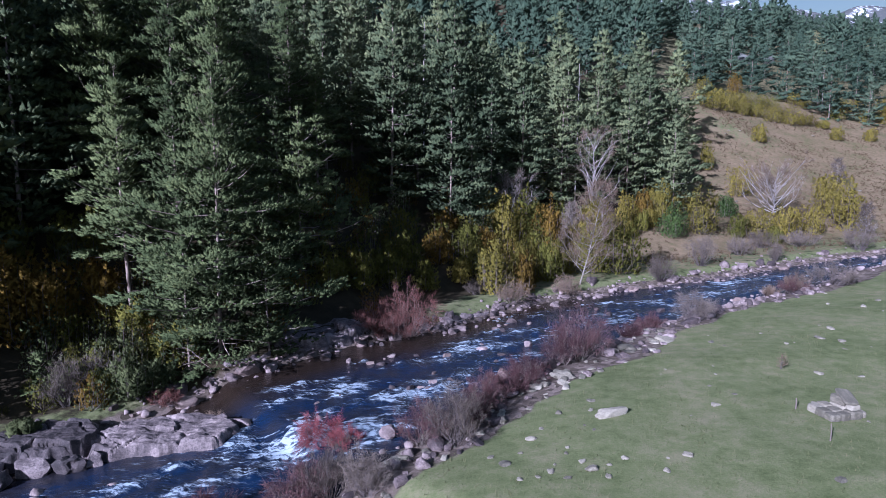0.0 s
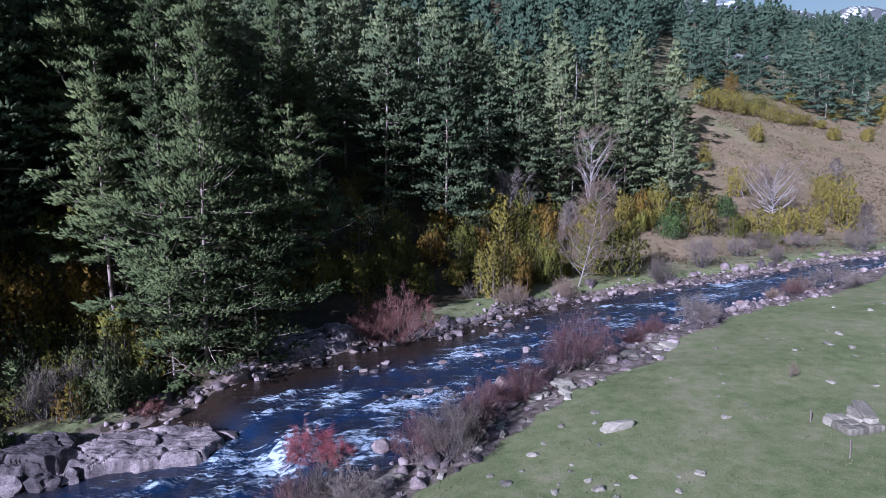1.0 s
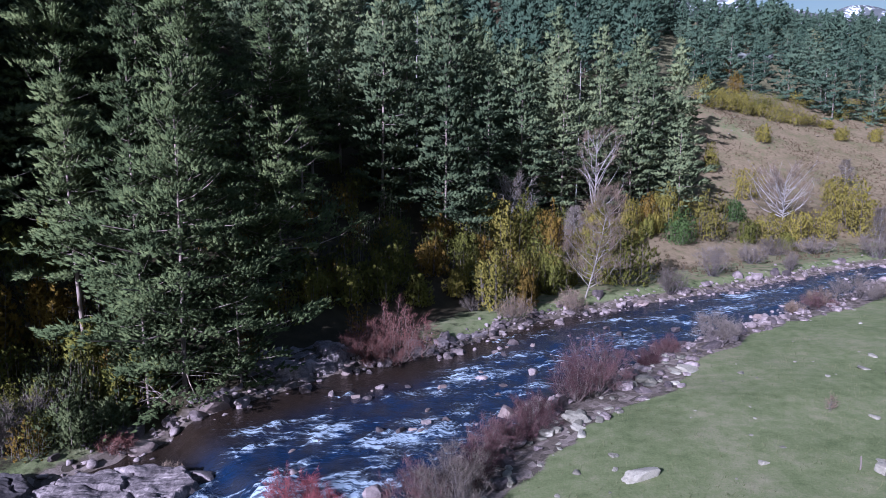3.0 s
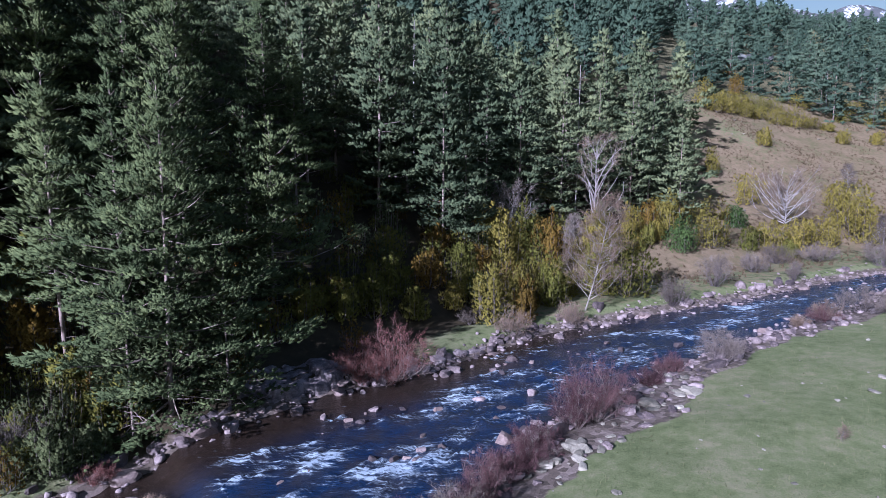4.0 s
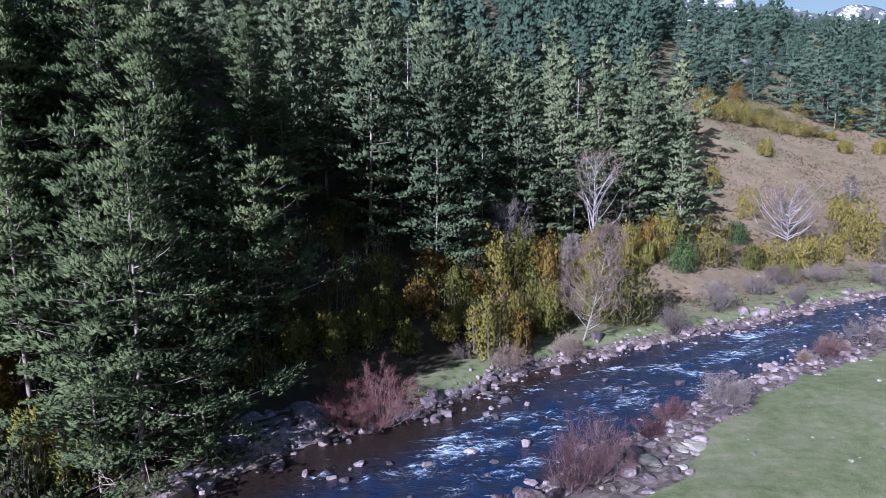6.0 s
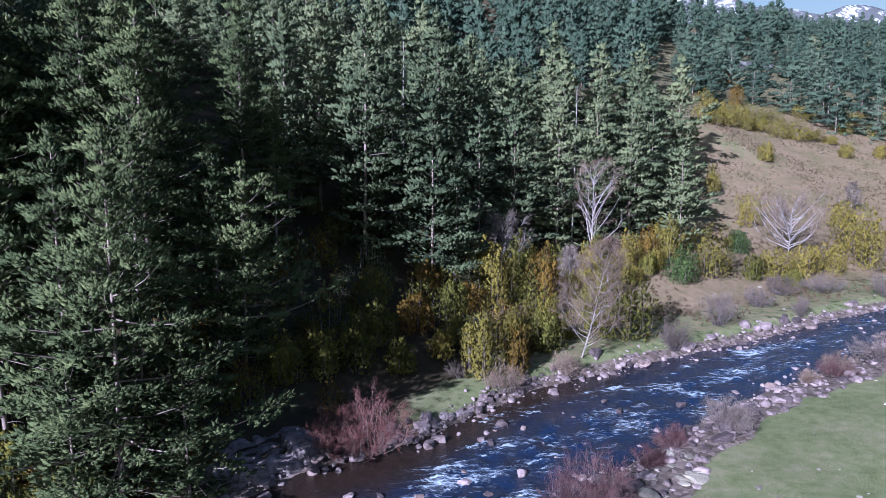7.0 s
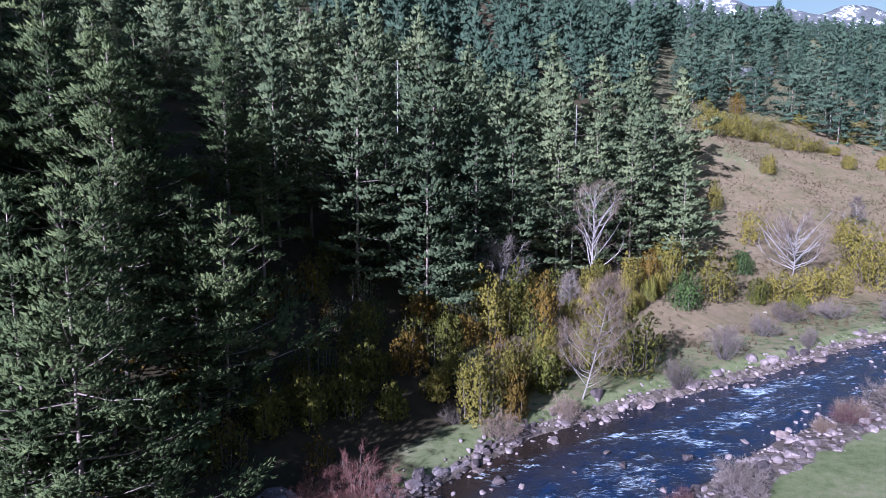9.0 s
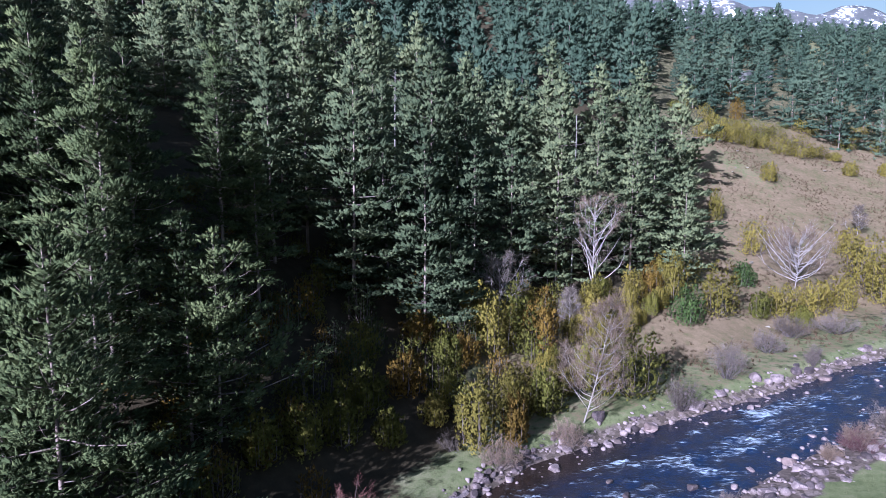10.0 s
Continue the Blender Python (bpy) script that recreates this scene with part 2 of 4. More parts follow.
def shade_spur(x, y):
    """A steep wooded hill, added out of view downstream to shade the near wood."""
    along, across = 0.6 * x + 0.8 * y, 0.8 * x - 0.6 * y
    return 46.0 * smooth(30, 0, abs(along + 26)) * smooth(-62, -76, across) * smooth(-150, -118, across)


def ground(x, y):
    """Height of the ground: river bed, meadow on the right bank, wooded hill on the left bank."""
    w = water_level(x, y)
    dl, dr = (y - bank_left(x)) * 0.85, (bank_right(x) - y) * 0.8
    if dr > 0:
        z = w + 0.95 * smooth(-0.3, 3.0, dr) + 0.8 * smooth(2, 13, dr) + 0.012 * max(dr - 10, 0)
        z += 0.10 * n2(x, y, 5, 2) * smooth(1, 5, dr) + 0.25 * n2(x, y, 17, 3) * smooth(3, 12, dr)
        if dr > 60:
            z += 0.30 * (dr - 60) * smooth(60, 160, dr)
        return z
    if dl > 0:
        k = smooth(-25, 15, x)
        slope = 0.45 - 0.12 * k
        z = w + 1.0 * smooth(-0.3, 3.0, dl) + slope * max(dl - (5 + 6 * k), 0)
        z += 0.18 * min(max(dl - 30, 0), 60) * smooth(15, 45, x)
        z += 0.09 * max(dl - 45, 0) * k * (1 - 0.8 * smooth(60, 140, x))
        z += 1.1 * n2(x, y, 22, 4) * smooth(8, 25, dl) + 0.25 * n2(x, y, 5, 5) * smooth(2, 6, dl)
        z += 9.0 * n2(x, y, 110, 6) * smooth(40, 120, dl)
        z += (0.13 - 0.05 * smooth(150, 260, x)) * max(dl - 120, 0)
        z += shade_spur(x, y) * smooth(1, 16, dl)
        far = max(dl - 270, 0)
        return z - 0.5 * far - 0.0001 * min(far, 300) ** 2
    deep = min(-dl, -dr)
    return w - 0.1 - 0.55 * smooth(0, 2.5, deep) + 0.12 * n2(x, y, 2.0, 8)

# ---- ground, water, mountain ----
def spaced(*spans):
    out = []
    for a, b, step in spans:
        out += list(np.arange(a, b, step))
    return out + [spans[-1][1]]


def forest_edge(y):
    """The wood ends to the right of this x: a bare slope lies beyond it."""
    return float(np.interp(y, (60, 95, 108, 130, 170, 196, 230), (-2, 27, 43, 50, 66, 90, 200)))


def grid_mesh(name, xs, ys, height):
    nx, ny = len(xs), len(ys)
    verts = [(x, y, height(x, y)) for y in ys for x in xs]
    faces = [(j * nx + i, j * nx + i + 1, (j + 1) * nx + i + 1, (j + 1) * nx + i) for j in range(ny - 1) for i in range(nx - 1)]
    me = bpy.data.meshes.new(name)
    me.from_pydata(verts, [], faces)
    me.polygons.foreach_set("use_smooth", [True] * len(faces))
    return me


def stony_belt(x):
    """Width of the stones and shingle between the meadow's turf and the water."""
    return float(np.interp(x, (-8, -2, 3, 7, 10.5, 15, 18.3, 21, 26, 33, 40, 48, 60), (4.4, 5.2, 6.2, 6.9, 6.4, 7.0, 4.8, 4.9, 4.1, 4.0, 4.4, 5.4, 4.0)))


def build_ground():
    xs = spaced((-2200, -400, 300), (-400, -120, 28), (-120, -40, 4), (-40, 72, 0.7), (72, 140, 3), (140, 400, 14), (400, 2500, 300))
    ys = spaced((-1500, -300, 300), (-300, -20, 28), (-20, 16, 4), (16, 92, 0.7), (92, 140, 2.0), (140, 420, 7), (420, 700, 28), (700, 2600, 300))
    me = grid_mesh("ground", xs, ys, ground)
    zone = me.color_attributes.new("zone", "FLOAT_COLOR", "POINT")
    cols = []
    for v in me.vertices:
        x, y = v.co.x, v.co.y
        dl, dr = (y - bank_left(x)) * 0.85, (bank_right(x) - y) * 0.8
        gravel, green, brown = 0.0, 0.0, 0.0
        if dr > 0:
            belt = stony_belt(x) + 0.9 * n2(x, y, 2.4, 51)
            gravel, green = 1 - smooth(belt - 1.0, belt + 0.5, dr), smooth(belt - 1.2, belt + 0.4, dr)
        elif dl > 0:
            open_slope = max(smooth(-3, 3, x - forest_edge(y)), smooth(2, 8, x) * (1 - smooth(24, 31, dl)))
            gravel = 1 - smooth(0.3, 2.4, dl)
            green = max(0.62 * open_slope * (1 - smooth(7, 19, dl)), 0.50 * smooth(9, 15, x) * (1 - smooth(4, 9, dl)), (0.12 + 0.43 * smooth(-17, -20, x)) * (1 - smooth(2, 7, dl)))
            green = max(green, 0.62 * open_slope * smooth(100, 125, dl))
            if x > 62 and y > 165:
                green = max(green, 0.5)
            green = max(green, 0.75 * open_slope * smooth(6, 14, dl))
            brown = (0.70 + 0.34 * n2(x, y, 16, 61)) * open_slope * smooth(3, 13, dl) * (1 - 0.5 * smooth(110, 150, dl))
            brown = max(brown, 0.46 * smooth(4, 10, x) * smooth(1, 3, dl) * (1 - smooth(10, 16, dl)))
            if x > 62 and y > 165:
                brown = max(brown, 0.45)
        else:
            gravel = 1.0
        cols += [gravel, green, brown, 1.0]
    zone.data.foreach_set("color", cols)
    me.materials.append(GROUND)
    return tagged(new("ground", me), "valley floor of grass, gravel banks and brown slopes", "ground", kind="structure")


build_ground()

# broken white water: x, y, reach along the flow, reach across it
FOAM = ((-12.0, 35.0, 0.8, 0.8), (-11.6, 33.4, 1.4, 0.7), (-9.4, 32.4, 1.8, 0.8), (-7.2, 32.6, 1.5, 0.9), (-13.4, 31.2, 1.6, 0.5), (-9.6, 30.2, 2.2, 0.8), (-12.6, 28.6, 1.6, 0.5), (-16.0, 28.9, 1.6, 0.5),
        (-6.7, 40.2, 2.0, 0.9), (-3.6, 38.3, 1.8, 0.6), (-1.3, 37.5, 2.2, 0.6), (2.8, 49.6, 2.0, 1.3), (0.8, 46.8, 1.8, 0.5), (-4.0, 44.4, 1.2, 0.4), (-10.4, 40.5, 1.6, 0.5), (-10.6, 37.8, 1.4, 0.5))
FOAM_SMALL = ((-5.0, 34.0, 1.6, 0.7), (-2.5, 33.6, 1.4, 0.5), (2.4, 43.9, 1.4, 0.5), (6.2, 46.0, 1.4, 0.5), (5.4, 49.4, 1.5, 0.5), (14.6, 58.0, 1.6, 0.7), (17.6, 57.6, 1.6, 0.5), (35.0, 72.4, 3.0, 0.7), (42.0, 75.0, 3.0, 0.8),
              (29.0, 66.0, 2.6, 0.7), (36.5, 69.0, 2.4, 0.9), (9.5, 60.0, 1.3, 0.4), (22.0, 63.5, 1.5, 0.5), (-1.2, 41.0, 1.2, 0.5), (-6.5, 45.5, 1.0, 0.3), (7.4, 53.4, 1.4, 0.4), (49.0, 79.5, 3.5, 0.8))


random.seed(17)
CRESTS = []
while len(CRESTS) < 190:
    cx = random.uniform(-9, 26) if len(CRESTS) < 110 else random.uniform(22, 62)
    share = random.uniform(0.08, 0.92) if cx > 4 else random.uniform(0.05, 0.75)
    CRESTS.append((cx, bank_right(cx) + share * (bank_left(cx) - bank_right(cx)), random.uniform(0.5, 1.5), random.uniform(0.10, 0.26)))
CRESTS = tuple(CRESTS)


def foam_at(x, y):
    total = 0.0
    for fx, fy, along, across in FOAM + FOAM_SMALL + CRESTS:
        along, across = 1.2 * along, 1.25 * across
        dx, dy = x - fx, y - fy
        a, c = (0.91 * dx + 0.41 * dy) / along, (-0.41 * dx + 0.91 * dy) / across
        q = a * a + c * c
        if q < 6:
            total += math.exp(-q) * (1 - 0.25 * smooth(12, 30, fx))
    return min(total, 0.76 - 0.24 * smooth(5, 12, x) + 0.18 * smooth(-5, -8, x))


def build_water():
    xs = spaced((-90, -30, 2.0), (-30, 30, 0.22), (30, 70, 0.45), (70, 160, 3.0))
    rows = 56
    verts, faces, foam, shade_brown = [], [], [], []
    for x in xs:
        lo, hi = bank_right(x) - 1.2, bank_left(x) + 1.2
        for j in range(rows):
            y = lo + (hi - lo) * j / (rows - 1)
            f = foam_at(x, y)
            a, c = 0.91 * x + 0.41 * y, -0.41 * x + 0.91 * y
            swell = 0.12 * n2(a, c * 1.8, 1.6, 11) + 0.11 * n2(a, c * 1.3, 0.75, 12)
            verts.append((x, y, water_level(x, y) + swell * (0.40 + 2.4 * f) + 0.16 * f))
            share = j / (rows - 1)
            # dark brown towards the left bank stands in for the woods' shade
            shade_brown.append(max(smooth(0.55, 0.85, share) * (1 - 0.6 * smooth(10, 24, x)), smooth(0.12, 0.0, share)))
            foam.append(f * 0.9 - 0.35 * smooth(0.72, 0.92, share) + 0.22 * smooth(-0.2, 0.5, n2(a, c * 1.6, 4.0, 13)))
    for i in range(len(xs) - 1):
        for j in range(rows - 1):
            k = i * rows + j
            faces.append((k, k + rows, k + rows + 1, k + 1))
    me = bpy.data.meshes.new("water")
    me.from_pydata(verts, [], faces)
    me.polygons.foreach_set("use_smooth", [True] * len(faces))
    me.attributes.new("foam", "FLOAT", "POINT").data.foreach_set("value", foam)
    me.attributes.new("shade_brown", "FLOAT", "POINT").data.foreach_set("value", shade_brown)
    me.materials.append(WATER)
    tagged(new("water", me), "dark blue mountain stream with broken white rapids", "stream", kind="structure")


build_water()


def build_mountain():
    def height(x, y):
        ridge = 1.0 - abs(y - 2600) / 700
        return max(-30, ridge * (720 - 0.05 * (x - 1500)) + 90 * n2(x, y, 420, 21) + 45 * n2(x, y, 130, 22))
    me = grid_mesh("mountain", spaced((500, 2700, 28)), spaced((1850, 2900, 28)), height)
    me.materials.append(MOUNTAIN)
    tagged(new("backdrop", me), "far rocky mountain ridge streaked with snow", "mountain", kind="structure")


build_mountain()

# ---- mesh helpers ----
def thing(name, label, category, group=""):
    return tagged(new(name), label, category, group)


def part(name, me, mat, parent, label=""):
    if not me.materials:
        me.materials.append(mat)
    ob = new(name, me)
    ob.parent = parent
    return tagged(ob, label) if label else ob


def triangles(name, v, normals=None):
    """A mesh of loose triangles from an array of corners, with soft normals if given."""
    n = len(v) // 3
    me = bpy.data.meshes.new(name)
    me.vertices.add(3 * n)
    me.vertices.foreach_set("co", np.asarray(v, dtype=np.float32).ravel())
    me.loops.add(3 * n)
    me.loops.foreach_set("vertex_index", np.arange(3 * n, dtype=np.int32))
    me.polygons.add(n)
    me.polygons.foreach_set("loop_start", np.arange(0, 3 * n, 3, dtype=np.int32))
    me.polygons.foreach_set("use_smooth", np.full(n, normals is not None))
    if normals is not None:
        me.attributes.new("custom_normal", "FLOAT_VECTOR", "POINT").data.foreach_set("vector", np.asarray(normals, dtype=np.float32).ravel())
    me.update(calc_edges=True)
    return me


def unit(v):
    return v / np.maximum(np.linalg.norm(v, axis=-1, keepdims=True), 1e-6)


def blades(rng, at, way, count, length, width, spread, away=None):
    """Sprays of narrow blades: count at each place, round the way given there. With away, the outward side of each spray, also soft normals."""
    p = np.repeat(np.asarray(at, float), count, axis=0)
    d = unit(np.repeat(np.asarray(way, float), count, axis=0) + rng.normal(0, spread, (len(p), 3)))
    side = unit(np.cross(d, rng.normal(0, 1, p.shape)))
    k = rng.uniform(0.65, 1.25, (len(p), 1))
    p = p + rng.normal(0, length * 0.2, p.shape)
    if away is None:
        return np.stack([p - side * width * 0.5 * k, p + side * width * 0.5 * k, p + d * length * k], axis=1).reshape(-1, 3)
    o = unit(np.repeat(np.asarray(away, float), count, axis=0))
    face = np.cross(side, d)
    flip = np.where(np.sum(face * o, axis=1, keepdims=True) < 0, -1.0, 1.0)
    side, face = side * flip, face * flip
    v = np.stack([p - side * width * 0.5 * k, p + side * width * 0.5 * k, p + d * length * k], axis=1).reshape(-1, 3)
    nrm = np.repeat(unit(o * 0.75 + unit(face) * 0.45), 3, axis=0)
    return v, nrm


class Wood:
    """Gathers tapered round limbs into one mesh."""

    def __init__(self):
        self.v, self.f = [], []

    def limb(self, pts, r0, r1, sides=5):
        pts = [Vector(p) for p in pts]
        base = len(self.v)
        for i, p in enumerate(pts):
            d = (pts[min(i + 1, len(pts) - 1)] - pts[max(i - 1, 0)]).normalized()
            a = d.orthogonal().normalized()
            b = d.cross(a)
            r = r0 + (r1 - r0) * i / (len(pts) - 1)
            for k in range(sides):
                t = 2 * math.pi * k / sides
                self.v.append(p + a * (r * math.cos(t)) + b * (r * math.sin(t)))
        for i in range(len(pts) - 1):
            for k in range(sides):
                q = (k + 1) % sides
                o = base + i * sides
                self.f.append((o + k, o + q, o + sides + q, o + sides + k))

    def mesh(self, name):
        me = bpy.data.meshes.new(name)
        me.from_pydata([tuple(v) for v in self.v], [], self.f)
        me.polygons.foreach_set("use_smooth", [True] * len(self.f))
        return me


# ---- plants ----
def shoots(rng, foot, way, away, length, radius, fuzz, cone, lump=0.95):
    """Needle shoots: plump three-sided spindles (cones for far trees) with soft normals, and loose needle sprays round the near ones."""
    foot, d, away = np.asarray(foot, float), unit(np.asarray(way, float)), unit(np.asarray(away, float))
    n = len(foot)
    k = rng.uniform(0.6, 1.35, (n, 1))
    a = unit(np.cross(d, rng.normal(0, 1, d.shape)))
    b = np.cross(d, a)
    rim, nrm = [], []
    for i in range(3):
        c, s = math.cos(2.0944 * i), math.sin(2.0944 * i)
        o = a * c + b * s
        rim.append(foot + d * length * k * (0.10 if cone else 0.38) + o * radius * rng.uniform(0.7, 1.3, (n, 1)))
        nrm.append(unit(o * lump + away * 0.6))
    tip, n_tip, n_foot = foot + d * length * k, unit(d * 0.6 + away * 0.6), unit(away - d * 0.4)
    v, w = [], []
    for i in range(3):
        j = (i + 1) % 3
        v += [rim[i], rim[j], tip]
        w += [nrm[i], nrm[j], n_tip]
        if not cone:
            v += [rim[j], rim[i], foot]
            w += [nrm[j], nrm[i], n_foot]
    v, w = np.stack(v, axis=1).reshape(-1, 3), np.stack(w, axis=1).reshape(-1, 3)
    if fuzz:
        base = foot + d * length * k * rng.uniform(0.05, 0.6, (n, 1))
        fv, fn = blades(rng, base, d, fuzz, length * 0.75, radius * 0.55, 0.5, away)
        v, w = np.concatenate([v, fv]), np.concatenate([w, fn])
    return v, w


def pine_meshes(seed, h, r, bare, whorls, per, density, length, radius, fuzz, wood_sides=5, cone=True, core=1.0):
    """Scots pine: an open cone of whorled limbs, long and level below, short and steep above, each a flat fan of side twigs whose upturned shoots crowd towards the tip."""
    rng = np.random.default_rng(seed)
    trunk, limbs = Wood(), Wood()
    bend = rng.normal(0, 0.010 * h, 2)
    fine = wood_sides > 3

    def axis(t):
        return np.array([bend[0] * math.sin(2.4 * t), bend[1] * math.sin(2.0 * t), h * t])
    trunk.limb([axis(t) for t in np.linspace(0, 0.97, 10 if fine else 4)], 0.0080 * h, 0.03, 7 if fine else 4)
    at, way, away = [], [], []
    lean, lop, sway = rng.uniform(0, 6.28), rng.uniform(0, 6.28), rng.uniform(0, 6.28)
    for i in range(whorls):
        # whorls draw together towards the top
        u = min(max((i + rng.uniform(-0.22, 0.22)) / (whorls - 1), 0.0), 1.0)
        u = min(1 - (1 - u) ** 1.15, 0.985)
        full = min(1.0, (1 - u) / 0.70)
        reach = r * full ** 0.82 * (0.80 + 0.20 * min(1.0, u / 0.22)) * rng.uniform(0.70, 1.16) + 0.10
        n = per if u < 0.85 else max(3, per - 2)
        for j in range(n):
            az = lean + i * 2.1 + 6.283 * j / n + rng.normal(0, 0.30)
            L = reach * rng.uniform(0.50, 1.20) * (1 + 0.20 * math.cos(az - lop + 2.2 * math.sin(4.0 * u + sway)))
            if rng.random() < 0.09:
                L *= 0.45
            t = min(bare + (0.99 - bare) * u + rng.uniform(-0.55, 0.55) * (1 - bare) / whorls, 0.985)
            rise = -0.14 + 0.62 * u + 0.45 * u ** 4 + rng.normal(0, 0.11)
            curl = rng.uniform(0.10, 0.26)
            out = np.array([math.cos(az), math.sin(az), 0.0])
            side = np.array([-out[1], out[0], 0.0])
            o = axis(t)

            def along(q):
                return o + out * L * q * (1 - 0.10 * abs(rise)) + np.array([0, 0, L * (rise * q - 0.06 * math.sin(3.14 * q) + curl * q * q)])
            if fine and (fuzz or j % 2):
                limbs.limb([along(q) for q in ((0, 0.35, 0.7, 0.95) if fuzz else (0, 0.5, 0.9))], 0.008 + 0.010 * L, 0.008, 3)
            count = max(4, int(round(density * L ** 1.25 * rng.uniform(0.75, 1.2))))
            # the needles sit in a few tufted side sprays, with bare gaps between them
            sprays = max(1, int(round(1.1 * L)))
            for b in range(sprays):
                q = 0.96 if b == 0 else 1.0 - 0.74 * rng.random() ** 1.2
                lat = 0.0 if b == 0 else (-1 if b % 2 else 1) * rng.uniform(0.08, 0.36) * L * (1.25 - 0.85 * q)
                c = along(q) + side * lat + np.array([0, 0, 0.10 * abs(lat)])
                spread = 0.20 + 0.13 * min(L, 4.0)
                for e in rng.normal(0, 1, (max(3, count // sprays), 3)) * np.array([1, 1, 0.24]):
                    p = c + e * spread * 0.62 - out * 0.15
                    at.append(p)
                    way.append(e * 0.34 + out * (0.76 - 0.30 * u) + np.array([0, 0, 0.28 + 0.60 * u]))
                    rad = (p - o) * np.array([1, 1, 0])
                    away.append(e * np.array([0.35, 0.35, 0.7]) + 0.75 * rad / (np.linalg.norm(rad) + 0.2) + np.array([0, 0, 0.30]))
    if fuzz:
        # dead lower limbs, bare and pale
        for k in range(int(5 + 30 * bare)):
            az, t = rng.uniform(0, 6.283), max(0.05, bare * rng.uniform(0.35, 1.5) + 0.04)
            out = np.array([math.cos(az), math.sin(az), 0.0])
            L = r * rng.uniform(0.25, 0.62)
            limbs.limb([axis(t), axis(t) + out * L * 0.5 + np.array([0, 0, 0.06 * L]), axis(t) + out * L + rng.normal(0, 0.1 * L, 3)], 0.035, 0.010, 3)
    top = axis(0.97)
    for k in range(7):
        at.append(top + np.array([0, 0, 0.03 * h - length * 0.42 * k]))
        way.append(np.array([rng.normal(0, 0.30), rng.normal(0, 0.30), 1.0]))
        away.append(np.array([rng.normal(), rng.normal(), 0.5]))
    v, nrm = shoots(rng, at, way, away, length, radius, fuzz, cone)
    # inner foliage round the trunk
    n = int(h * core * (60 if fuzz else 30 if fine else 9))
    t = bare + 0.04 + (0.88 - bare) * rng.random(n)
    az = rng.uniform(0, 6.283, n)
    out = np.stack([np.cos(az), np.sin(az), np.zeros(n)], axis=1)
    side = np.stack([-out[:, 1], out[:, 0], 0.3 * rng.normal(0, 1, n)], axis=1)
    wide = (r * np.minimum(1, (1 - (t - bare) / (1 - bare)) / 0.74) + 0.15)[:, None]
    p = np.array([axis(k) for k in t]) + out * wide * rng.uniform(0.10, 0.55, (n, 1))
    s = (0.30 if fuzz else 0.42 if fine else 0.7) * rng.uniform(0.6, 1.2, (n, 1))
    tip = p + (out * 0.8 + np.array([0, 0, 0.6])) * s * 1.4
    inner = np.stack([p - side * s * 0.55, p + side * s * 0.55, tip], axis=1).reshape(-1, 3)
    soft = np.repeat(unit(out * 0.9 + np.array([0, 0, 0.35]) + 0.3 * rng.normal(0, 1, out.shape)), 3, axis=0)
    return trunk, limbs, (np.concatenate([v, inner]), np.concatenate([nrm, soft]))


def pine(seed, h, r, bare, detail, label, group, bluish=False):
    if detail == 2:
        args = (int(h * 0.80), 5, 13.5, 0.44, 0.112, 3, 5, False, 1.2)
    else:
        args = (int(h * 0.66), 6, 7.4, 0.62, 0.215, 0, 5, True, 0.8) if detail == 1 else (int(h * 0.58), 6, 5.6, 0.80, 0.28, 0, 5, True, 1.3)
    trunk, limbs, (v, nrm) = pine_meshes(seed, h, r, bare, *args)
    root = thing("pine_tree", label, "tree", group)
    part("trunk", trunk.mesh("trunk"), BARK_PINE, root)
    tagged(part("branchwork", limbs.mesh("branchwork"), BARK_PINE if detail == 2 else BARK_DARK, root), kind="stuff")
    part("crown", triangles("crown", v, nrm), PINE_NEAR if detail == 2 else PINE_HAZE if bluish else PINE, root)
    return root


def box_meshes(seed, h, w, plumes, tufts):
    """An upright evergreen bush: pointed plumes of small leaves on a few stems."""
    rng = np.random.default_rng(seed)
    wood = Wood()
    at, way, away = [], [], []
    for i in range(plumes):
        q = math.sqrt((i + 0.3) / plumes)
        az = i * 2.4 + rng.normal(0, 0.3)
        foot = np.array([math.cos(az), math.sin(az), 0]) * q * w * 0.40
        top = foot * 1.15 + np.array([rng.normal(0, 0.03) * w, rng.normal(0, 0.03) * w, h * (1 - 0.38 * q * q) * rng.uniform(0.78, 1.05)])
        pr = w * rng.uniform(0.18, 0.28)
        wood.limb([foot * 0.3, foot * 0.8 + top * 0.2, top * 0.9 + foot * 0.1], 0.03 + 0.005 * h, 0.008, 3)
        for k in range(tufts):
            t = rng.random() ** 0.8
            lump = 0.8 + 0.35 * math.sin(t * 17 + i) * math.sin(3 * az + t * 9 + k * 0.01)
            rad = pr * (1 - t) ** 0.55 * min(1, 0.55 + 2.2 * t) * lump * rng.uniform(0.72, 1.08)
            a = rng.uniform(0, 6.283)
            o = np.array([math.cos(a), math.sin(a), 0])
            at.append(foot + (top - foot) * t + o * rad)
            way.append(o * 0.55 + np.array([0, 0, 0.75]))
            away.append(o * 0.5 + foot * (1.9 / w) + np.array([0, 0, 0.30]))
    # inner leaves that close the gaps between the plumes
    for k in range(int(tufts * plumes * 0.2)):
        q, a, z = math.sqrt(rng.random()) * 0.36 * w, rng.uniform(0, 6.283), rng.random() * 0.62 * h
        o = np.array([math.cos(a), math.sin(a), 0])
        at.append(o * q * (1 - 0.4 * z / h) + np.array([0, 0, z + 0.1]))
        way.append(o * 0.6 + np.array([0, 0, 0.6]))
        away.append(o + np.array([0, 0, 0.2]))
    return wood, at, way, away, rng


